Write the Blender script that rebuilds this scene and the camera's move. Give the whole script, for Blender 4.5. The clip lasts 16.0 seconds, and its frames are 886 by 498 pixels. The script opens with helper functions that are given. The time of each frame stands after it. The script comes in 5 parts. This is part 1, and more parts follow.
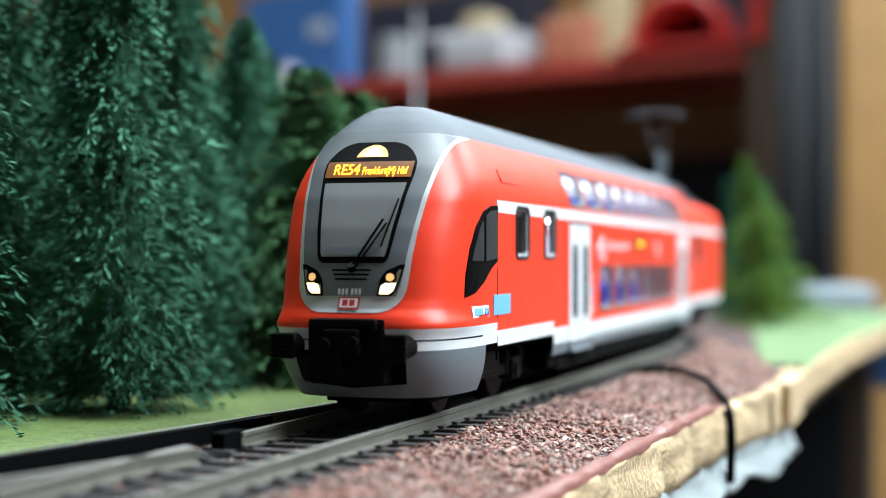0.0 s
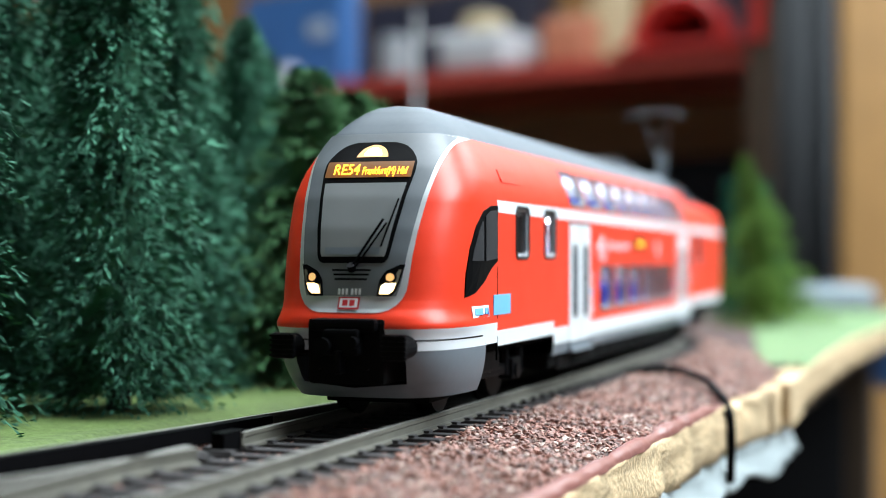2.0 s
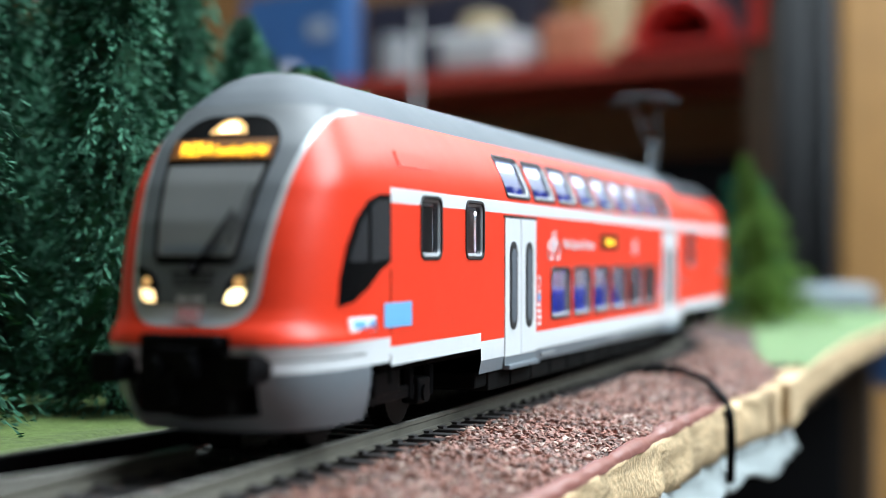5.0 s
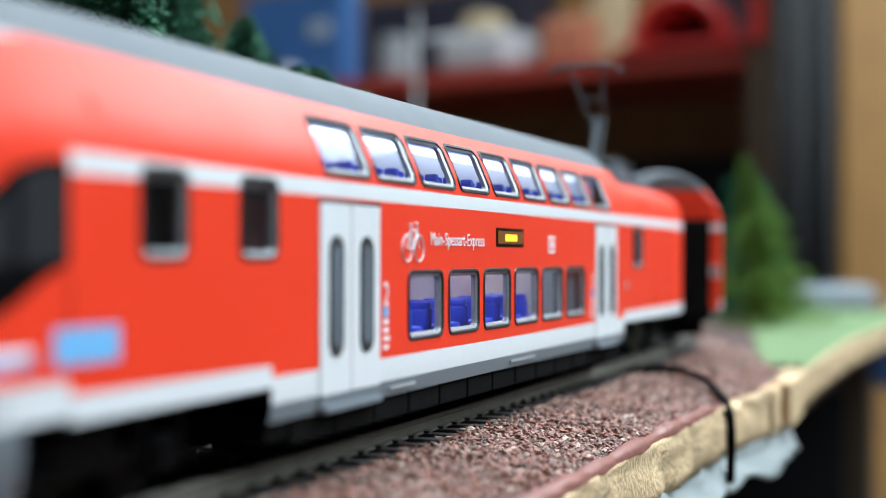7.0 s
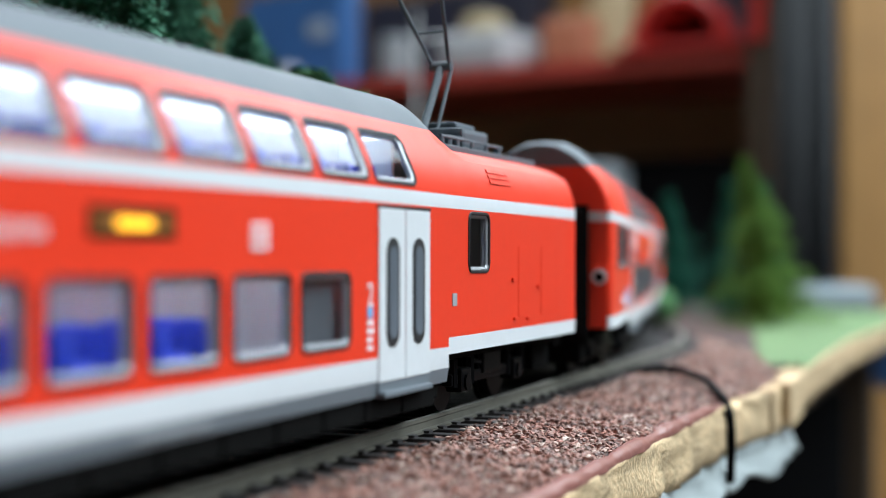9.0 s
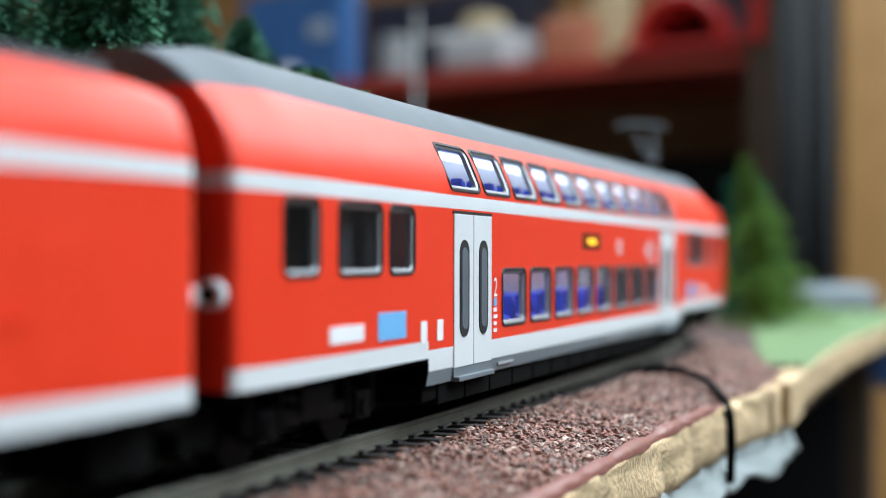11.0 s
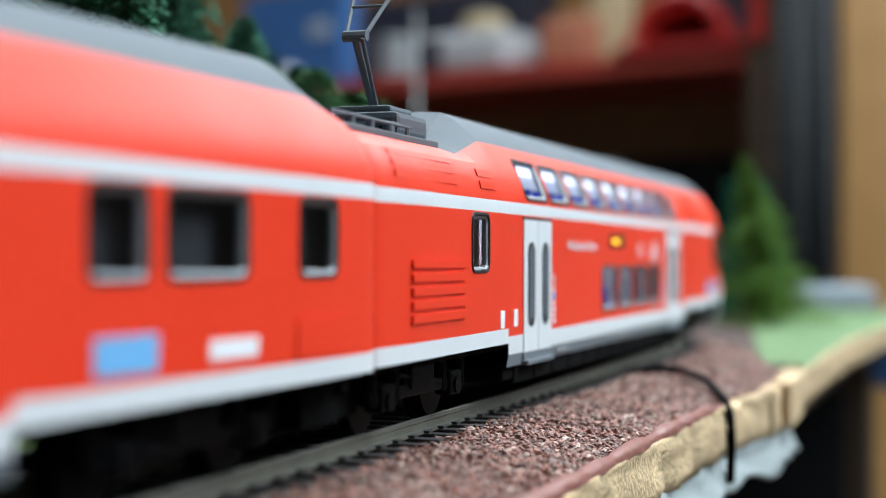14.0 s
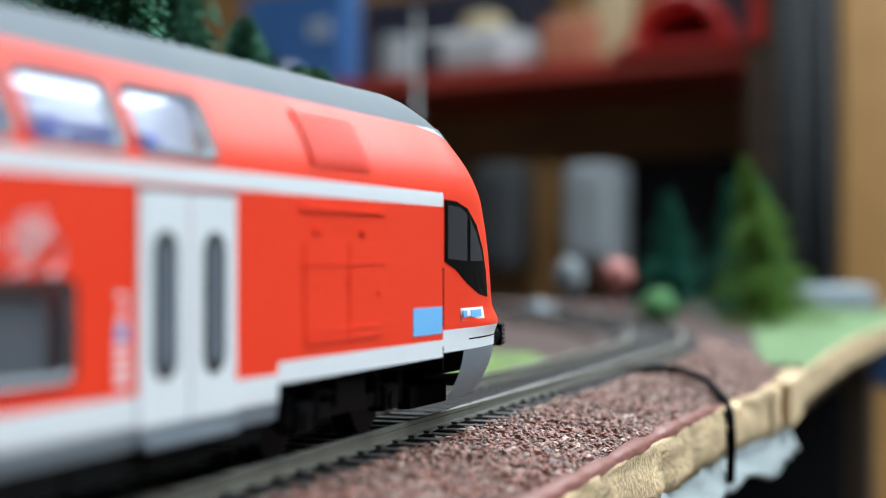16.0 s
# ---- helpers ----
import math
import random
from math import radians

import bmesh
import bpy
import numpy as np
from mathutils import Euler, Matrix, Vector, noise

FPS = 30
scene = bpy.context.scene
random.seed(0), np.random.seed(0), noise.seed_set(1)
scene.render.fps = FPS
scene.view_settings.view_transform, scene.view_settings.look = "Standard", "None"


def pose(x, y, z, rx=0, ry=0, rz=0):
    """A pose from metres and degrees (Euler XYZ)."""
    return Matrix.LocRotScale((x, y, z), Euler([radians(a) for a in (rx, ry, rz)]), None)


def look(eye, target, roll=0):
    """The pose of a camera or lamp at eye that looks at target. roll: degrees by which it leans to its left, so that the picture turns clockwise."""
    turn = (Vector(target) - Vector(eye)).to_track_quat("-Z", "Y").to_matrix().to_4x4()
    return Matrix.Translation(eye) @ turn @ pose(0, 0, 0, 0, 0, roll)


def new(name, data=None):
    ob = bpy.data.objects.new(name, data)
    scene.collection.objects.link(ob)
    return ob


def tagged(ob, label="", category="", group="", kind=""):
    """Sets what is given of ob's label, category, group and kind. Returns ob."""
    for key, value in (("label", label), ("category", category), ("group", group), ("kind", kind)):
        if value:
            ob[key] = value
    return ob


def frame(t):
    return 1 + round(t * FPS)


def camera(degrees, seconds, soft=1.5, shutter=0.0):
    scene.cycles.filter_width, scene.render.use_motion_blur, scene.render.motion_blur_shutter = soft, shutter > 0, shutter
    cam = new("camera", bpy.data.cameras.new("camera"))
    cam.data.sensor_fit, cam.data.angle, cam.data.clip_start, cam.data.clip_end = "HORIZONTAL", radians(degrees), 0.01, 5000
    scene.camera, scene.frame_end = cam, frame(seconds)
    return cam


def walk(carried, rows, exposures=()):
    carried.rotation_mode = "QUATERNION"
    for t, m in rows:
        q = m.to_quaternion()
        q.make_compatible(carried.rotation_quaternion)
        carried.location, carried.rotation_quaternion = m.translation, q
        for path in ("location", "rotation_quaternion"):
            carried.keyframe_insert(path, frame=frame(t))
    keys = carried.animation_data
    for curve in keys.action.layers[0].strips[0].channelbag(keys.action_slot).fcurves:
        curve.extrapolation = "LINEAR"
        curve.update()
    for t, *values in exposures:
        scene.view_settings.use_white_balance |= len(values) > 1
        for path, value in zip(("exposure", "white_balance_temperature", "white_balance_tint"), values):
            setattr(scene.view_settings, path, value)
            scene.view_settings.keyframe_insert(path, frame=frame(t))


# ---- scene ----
# Camera: stands still a hand's width from a 1:87 model railway; all plan numbers below are in millimetres.
MM = 0.001
TURN = math.radians(20.05)
EYE = Vector((92.33, 0.0, 25.7)) * MM
AIM = EYE + Vector((-math.sin(TURN), math.cos(TURN), math.tan(math.radians(0.30))))
cam = camera(33.62, 16.0, soft=0.9)
cam.data.dof.use_dof = True
cam.data.dof.focus_distance = 0.238
cam.data.dof.aperture_fstop = 11.5
walk(cam, [(0.0, look(EYE, AIM, 0.08)), (16.0, look(EYE, AIM, 0.08))],
     exposures=[(0.0, 0.52), (3.8, 0.52), (4.6, 0.38), (5.6, 0.25), (6.5, 0.14), (7.4, 0.0), (16.0, -0.04)])

# ---- light: a bright room, window behind the camera and a ceiling lamp ----
world = bpy.data.worlds.new("room_sky")
world.use_nodes = True
scene.world = world
sky = world.node_tree.nodes.new("ShaderNodeTexSky")
sky.sky_type, sky.sun_disc = "NISHITA", False
sky.sun_elevation, sky.sun_rotation = radians(40), radians(160)
world.node_tree.links.new(sky.outputs["Color"], world.node_tree.nodes["Background"].inputs["Color"])
world.node_tree.nodes["Background"].inputs["Strength"].default_value = 0.08


def area(name, at, target, sx, sy, watts, color):
    data = bpy.data.lights.new(name, "AREA")
    data.shape, data.size, data.size_y, data.energy, data.color = "RECTANGLE", sx, sy, watts, color
    ob = new(name, data)
    ob.matrix_world = look(Vector(at), Vector(target))
    return ob


area("window_light", (1.0, 0.60, 1.15), (0, 0.30, 0.0), 0.8, 1.2, 43, (0.80, 0.93, 1.0))
area("ceiling_light", (0.0, 0.75, 1.4), (0.0, 0.6, 0), 1.3, 1.1, 38, (0.84, 0.94, 1.0))
area("far_window_light", (0.1, 2.12, 0.95), (0.0, 0.25, 0.0), 1.8, 0.7, 21, (0.82, 0.93, 1.0))


# ---- materials ----
def nodes_of(name):
    m = bpy.data.materials.new(name)
    m.use_nodes = True
    nt = m.node_tree
    return m, nt, nt.nodes["Principled BSDF"]


def paint(name, color, rough=0.4, metal=0.0, vary=0.06, scale=400.0, bump=0.02, dirt=0.0, coat=0.0, island=False, spec=0.5):
    """A surface with fine grain, broad variation and a light relief."""
    m, nt, p = nodes_of(name)
    tc = nt.nodes.new("ShaderNodeTexCoord")
    n1, n2 = nt.nodes.new("ShaderNodeTexNoise"), nt.nodes.new("ShaderNodeTexNoise")
    n1.inputs["Scale"].default_value, n1.inputs["Detail"].default_value = scale, 5
    n2.inputs["Scale"].default_value, n2.inputs["Detail"].default_value = scale * 0.09, 4
    for n in (n1, n2):
        nt.links.new(tc.outputs["Object"], n.inputs["Vector"])
    add = nt.nodes.new("ShaderNodeMath")
    add.operation = "ADD"
    nt.links.new(n1.outputs["Fac"], add.inputs[0])
    nt.links.new(n2.outputs["Fac"], add.inputs[1])
    ramp = nt.nodes.new("ShaderNodeMapRange")
    ramp.inputs["From Min"].default_value, ramp.inputs["From Max"].default_value = 0.6, 1.4
    ramp.inputs["To Min"].default_value, ramp.inputs["To Max"].default_value = 1 - vary - dirt, 1 + vary
    nt.links.new(add.outputs[0], ramp.inputs["Value"])
    fac = ramp.outputs["Result"]
    if island:
        geo = nt.nodes.new("ShaderNodeNewGeometry")
        mr = nt.nodes.new("ShaderNodeMapRange")
        mr.inputs["To Min"].default_value, mr.inputs["To Max"].default_value = 1 - island, 1 + island
        nt.links.new(geo.outputs["Random Per Island"], mr.inputs["Value"])
        mul = nt.nodes.new("ShaderNodeMath")
        mul.operation = "MULTIPLY"
        nt.links.new(fac, mul.inputs[0])
        nt.links.new(mr.outputs["Result"], mul.inputs[1])
        fac = mul.outputs[0]
    mix = nt.nodes.new("ShaderNodeVectorMath")
    mix.operation = "SCALE"
    mix.inputs[0].default_value = color
    nt.links.new(fac, mix.inputs["Scale"])
    nt.links.new(mix.outputs["Vector"], p.inputs["Base Color"])
    rr = nt.nodes.new("ShaderNodeMapRange")
    rr.inputs["To Min"].default_value, rr.inputs["To Max"].default_value = rough * 0.8, min(1, rough * 1.2)
    nt.links.new(n2.outputs["Fac"], rr.inputs["Value"])
    nt.links.new(rr.outputs["Result"], p.inputs["Roughness"])
    p.inputs["Metallic"].default_value = metal
    p.inputs["Specular IOR Level"].default_value = spec
    p.inputs["Coat Weight"].default_value = coat
    if bump:
        b = nt.nodes.new("ShaderNodeBump")
        b.inputs["Strength"].default_value, b.inputs["Distance"].default_value = 1.0, bump * MM
        nt.links.new(n1.outputs["Fac"], b.inputs["Height"])
        nt.links.new(b.outputs["Normal"], p.inputs["Normal"])
    return m


def glow(name, color, strength):
    m, nt, p = nodes_of(name)
    p.inputs["Base Color"].default_value = (*color, 1)
    p.inputs["Emission Color"].default_value = (*color, 1)
    p.inputs["Emission Strength"].default_value = strength
    return m


def glass(name, tint, gloss=0.12, rough=0.04):
    m, nt, p = nodes_of(name)
    nt.nodes.remove(p)
    tr, gl, mix = nt.nodes.new("ShaderNodeBsdfTransparent"), nt.nodes.new("ShaderNodeBsdfGlossy"), nt.nodes.new("ShaderNodeMixShader")
    tr.inputs["Color"].default_value = (*tint, 1)
    gl.inputs["Roughness"].default_value = rough
    fr, mul = nt.nodes.new("ShaderNodeFresnel"), nt.nodes.new("ShaderNodeMath")
    fr.inputs["IOR"].default_value = 1.4
    mul.operation = "MULTIPLY_ADD"
    mul.inputs[1].default_value, mul.inputs[2].default_value = 0.45, gloss
    nt.links.new(fr.outputs["Fac"], mul.inputs[0])
    nt.links.new(mul.outputs[0], mix.inputs["Fac"])
    nt.links.new(tr.outputs[0], mix.inputs[1])
    nt.links.new(gl.outputs[0], mix.inputs[2])
    nt.links.new(mix.outputs[0], nt.nodes["Material Output"].inputs["Surface"])
    return m


RED = paint("traffic_red_lacquer", (0.88, 0.046, 0.014), 0.37, vary=0.03, scale=900, bump=0.006, spec=0.45)
WHITE = paint("light_grey_lacquer", (0.70, 0.73, 0.76), 0.42, vary=0.03, scale=900, bump=0.006)
GREY = paint("slate_grey_lacquer", (0.092, 0.112, 0.132), 0.6, vary=0.06, scale=900, bump=0.008, spec=0.4)
MASK = paint("dark_slate_lacquer", (0.135, 0.152, 0.168), 0.42, vary=0.05, scale=900, bump=0.006)
SKIRT = paint("mid_grey_lacquer", (0.15, 0.175, 0.20), 0.45, vary=0.05, scale=900, bump=0.006)
SILVER = paint("silver_print", (0.62, 0.64, 0.66), 0.35, metal=0.35, vary=0.03, scale=1200, bump=0.0)
BLACK = paint("black_plastic", (0.003, 0.003, 0.0035), 0.4, vary=0.25, scale=700, bump=0.02, spec=0.04)
MATT = paint("matt_black_plastic", (0.005, 0.005, 0.005), 0.9, vary=0.3, scale=500, bump=0.04, spec=0.05)
RUBBER = paint("window_rubber", (0.02, 0.02, 0.022), 0.5, vary=0.1, scale=500, bump=0.0)
CHROME = paint("window_edge_metal", (0.28, 0.29, 0.31), 0.42, metal=0.6, vary=0.05, scale=600, bump=0.0)
SEATBLUE = paint("blue_seat_plastic", (0.02, 0.06, 0.55), 0.45, vary=0.12, scale=400, bump=0.02)
INNER = paint("interior_white", (0.70, 0.77, 0.84), 0.6, vary=0.03, scale=300, bump=0.0)
INDARK = paint("interior_grey", (0.30, 0.35, 0.40), 0.6, vary=0.1, scale=300, bump=0.0)
LAMPIN = glow("interior_strip_light", (0.90, 0.96, 1.0), 2.2)
LAMPLOW = glow("lower_deck_strip_light", (0.95, 0.97, 1.0), 22.0)
GLASS = glass("clear_pane", (0.90, 0.92, 0.97), 0.04)
PRINTW = paint("white_print", (0.85, 0.86, 0.9), 0.5, vary=0.02, scale=900, bump=0.0)
PRINTG = paint("grey_print", (0.33, 0.35, 0.37), 0.5, vary=0.02, scale=900, bump=0.0)
PRINTB = paint("blue_print", (0.16, 0.46, 0.82), 0.5, vary=0.03, scale=900, bump=0.0)
PRINTR = paint("red_print", (0.62, 0.03, 0.04), 0.5, vary=0.02, scale=900, bump=0.0)
AMBER = glow("amber_matrix", (1.0, 0.48, 0.02), 3.4)
AMBERDIM = glow("amber_backlight", (0.16, 0.055, 0.003), 0.22)
HEAD = glow("warm_headlamp", (1.0, 0.80, 0.42), 5.0)
HEADDIM = glow("warm_reflector", (1.0, 0.56, 0.2), 0.5)
STEEL = paint("rail_steel", (0.42, 0.41, 0.38), 0.4, metal=0.55, vary=0.2, scale=300, bump=0.03, dirt=0.1)
RAILRUST = paint("rail_side_brown", (0.12, 0.112, 0.09), 0.65, vary=0.25, scale=260, bump=0.05, dirt=0.1)
SLEEPER = paint("sleeper_plastic", (0.03, 0.027, 0.028), 0.6, vary=0.35, scale=260, bump=0.08)
STONE = paint("red_brown_ballast", (0.20, 0.088, 0.064), 0.5, vary=0.35, scale=900, bump=0.2, island=0.7)
STONE2 = paint("pale_ballast", (0.40, 0.29, 0.24), 0.55, vary=0.25, scale=700, bump=0.15, island=0.5)
BALLAST = paint("ballast_bed", (0.06, 0.032, 0.027), 0.9, vary=0.35, scale=500, bump=0.4)
GLUE = paint("dried_brown_paint", (0.23, 0.085, 0.07), 0.34, vary=0.15, scale=150, bump=0.15, coat=0.08)
WOOD = paint("chipboard_edge", (0.64, 0.46, 0.27), 0.75, vary=0.4, scale=900, bump=0.5, dirt=0.2)
GRASS = paint("grass_mat", (0.115, 0.175, 0.045), 0.9, vary=0.35, scale=700, bump=0.5, dirt=0.1)
GRASSF = paint("pale_grass_mat", (0.12, 0.20, 0.085), 0.9, vary=0.2, scale=300, bump=0.4)
BARK = paint("bark", (0.022, 0.026, 0.018), 0.85, vary=0.3, scale=300, bump=0.2)
FIR = paint("dark_fir_foliage", (0.052, 0.16, 0.10), 0.75, vary=0.3, scale=160, bump=0.0, island=0.6, spec=0.08)
FIRB = paint("blue_green_fir_foliage", (0.018, 0.11, 0.075), 0.8, vary=0.3, scale=160, bump=0.0, island=0.5, spec=0.08)
FIRL = paint("light_fir_foliage", (0.085, 0.20, 0.085), 0.8, vary=0.3, scale=160, bump=0.0, island=0.45, spec=0.08)
LIME = paint("fresh_green_foliage", (0.12, 0.225, 0.045), 0.8, vary=0.25, scale=160, bump=0.0, island=0.4, spec=0.08)


# ---- mesh helpers (all in millimetres) ----
def mesh_of(name, verts, faces, mats, idx=None, smooth=False, crease=0):
    me = bpy.data.meshes.new(name)
    me.from_pydata([(v[0] * MM, v[1] * MM, v[2] * MM) for v in verts], [], faces)
    for m in mats:
        me.materials.append(m)
    if idx is not None:
        me.polygons.foreach_set("material_index", idx)
    if smooth:
        me.polygons.foreach_set("use_smooth", [True] * len(me.polygons))
    me.update()
    if crease:
        me.set_sharp_from_angle(angle=radians(crease))
    return me


def put(name, me, parent=None, label="", at=None):
    ob = new(name, me)
    if parent is not None:
        ob.parent = parent
    if at is not None:
        ob.matrix_basis = at
    if label:
        tagged(ob, label)
    return ob


def part(name, bm, material, parent, label="", smooth=False):
    """Links a bmesh built in millimetres as one mesh under a thing or a part."""
    for v in bm.verts:
        v.co *= MM
    me = bpy.data.meshes.new(name)
    bmesh.ops.recalc_face_normals(bm, faces=bm.faces)
    bm.to_mesh(me)
    bm.free()
    me.materials.append(material)
    if smooth:
        me.polygons.foreach_set("use_smooth", [True] * len(me.polygons))
    return put(name, me, parent, label)


def box(bm, x0, x1, y0, y1, z0, z1, bevel=0.0):
    g = bmesh.ops.create_cube(bm, size=1.0)
    for v in g["verts"]:
        v.co = Vector(((x0 + x1) / 2 + v.co.x * (x1 - x0), (y0 + y1) / 2 + v.co.y * (y1 - y0), (z0 + z1) / 2 + v.co.z * (z1 - z0)))
    if bevel:
        es = list({e for v in g["verts"] for e in v.link_edges})
        bmesh.ops.bevel(bm, geom=es, offset=bevel, segments=2, affect="EDGES", profile=0.6)
    return bm


def boxed(*a, bevel=0.0):
    return box(bmesh.new(), *a, bevel=bevel)


def rod(bm, a, b, r, r2=None, seg=8):
    """A round bar from a to b."""
    a, b = Vector(a), Vector(b)
    d = b - a
    m = Matrix.Translation((a + b) / 2) @ d.to_track_quat("Z", "Y").to_matrix().to_4x4()
    bmesh.ops.create_cone(bm, cap_ends=True, segments=seg, radius1=r, radius2=r if r2 is None else r2, depth=d.length, matrix=m)
    return bm


def thing(name, label, category, group="", at=None, kind=""):
    ob = new(name)
    if at is not None:
        ob.matrix_basis = at
    return tagged(ob, label, category, group, kind)


# ---- the train ----
PROFILE = [(6.4, 15.6), (8.6, 16.0), (34.5, 16.0), (36.2, 15.8), (38.2, 15.3), (40.0, 14.6), (41.8, 13.7), (43.4, 12.7),
           (45.7, 11.1), (47.4, 9.5), (48.8, 7.9), (49.9, 6.4), (50.9, 4.4), (51.2, 0.0)]
ROWS = [6.4, 8.6, 10.6, 11.8, 13.2, 14.0, 23.4, 25.6, 32.6, 33.2, 34.4, 35.3, 36.3, 38.2, 40.0, 41.8, 43.4, 45.7, 47.4, 48.8, 49.9, 50.9, 51.2]


def half_width(z):
    for (z0, n0), (z1, n1) in zip(PROFILE, PROFILE[1:]):
        if z <= z1:
            return n0 + (n1 - n0) * (z - z0) / (z1 - z0)
    return 0.0


class Spec:
    """The plan of one car: lengths from its own zero, front to rear."""

    def __init__(self, zero, base, front, rear, doors, low, high, mid, well, drop, dropside, nose, raised=()):
        self.zero, self.base, self.front, self.rear = zero, base, front, rear
        self.doors, self.low, self.high, self.mid = doors, low, high, mid
        self.well, self.drop, self.dropside, self.nose = well, drop, dropside, nose
        # the windows beside the cab sit higher than the other ones between the decks
        self.midz = {m: (25.6, 34.4) if m in raised else (23.4, 32.6) for m in mid}


CAR_A = Spec(zero=-84.0, base=250.0, front=-83.0, rear=210.6, doors=[(-30.2, -11.0), (108.6, 127.6)],
             low=[(17.05 * i, 17.05 * i + 14.0) for i in range(6)], high=[(-28.2 + 17.05 * i, -13.4 + 17.05 * i) for i in range(9)],
             mid=[(-71.0, -62.4), (-50.6, -41.8), (145.0, 154.6)], well=[(-150.0, -43.0), (136.0, 300.0)],
             drop=[(140.0, 152.0)], dropside=1, nose=-1, raised=((-71.0, -62.4), (-50.6, -41.8)))
CAR_B = Spec(zero=-43.0, base=268.0, front=-70.5, rear=265.0, doors=[(0.0, 19.0), (163.0, 182.0)],
             low=[(25.5 + 17.05 * i, 39.5 + 17.05 * i) for i in range(8)], high=[(-0.8 + 17.05 * i, 14.0 + 17.05 * i) for i in range(11)],
             mid=[(-59.5, -50.2), (-44.0, -29.6), (-26.6, -17.2), (202.5, 212.0), (215.5, 231.0), (243.0, 252.5)],
             well=[(-150.0, -11.0), (192.0, 400.0)], drop=[], dropside=0, nose=0)
CAR_C = Spec(zero=-43.0, base=243.0, front=-69.5, rear=218.0, doors=[(0.0, 19.0), (138.0, 157.0)],
             low=[(62.5 + 17.05 * i, 76.5 + 17.05 * i) for i in range(4)], high=[(2.4 + 17.05 * i, 17.2 + 17.05 * i) for i in range(9)],
             mid=[(-29.4, -20.6)], well=[(-150.0, -9.0), (167.0, 400.0)],
             drop=[(-12.0, -24.0)], dropside=-1, nose=1)


def roof_cap(c, q):
    """The height that the roof reaches at q: the power section is lower, the ends slope."""
    cap = 60.0
    if c.dropside:
        a, b = c.drop[0]
        f = (q - a) / (b - a)
        cap = 60.0 if f <= 0 else 51.0 - 6.3 * min(1.0, f)
    ends = [e for e, s in ((c.front, -1), (c.rear, 1)) if s != c.nose and s != c.dropside]
    for e in ends:
        d = abs(q - e)
        if d < 12:
            cap = min(cap, 46.6 + 4.3 * d / 12 if e > 0 else 49.6 + 1.4 * d / 12)
    return cap


def wall_point(c, q, z, side, out=0.0):
    n = half_width(z)
    cap = roof_cap(c, q)
    zz = z
    if cap < 51 and z > 41:
        zz = 41 + (z - 41) * (cap - 41) / (51.2 - 41)
    for e, s in ((c.front, -1), (c.rear, 1)):
        if s != c.nose:
            d = abs(q - e)
            if d < 16:
                n -= 0.7 * (1 - d / 16)
            if d < 1.6:
                n -= 1.1 * (1 - (1 - (1 - d / 1.6) ** 2) ** 0.5) * min(1, n / 4)
    return (side * (n + out), q - c.zero, zz)


def in_spans(x, spans):
    return any(a <= x <= b for a, b in spans)


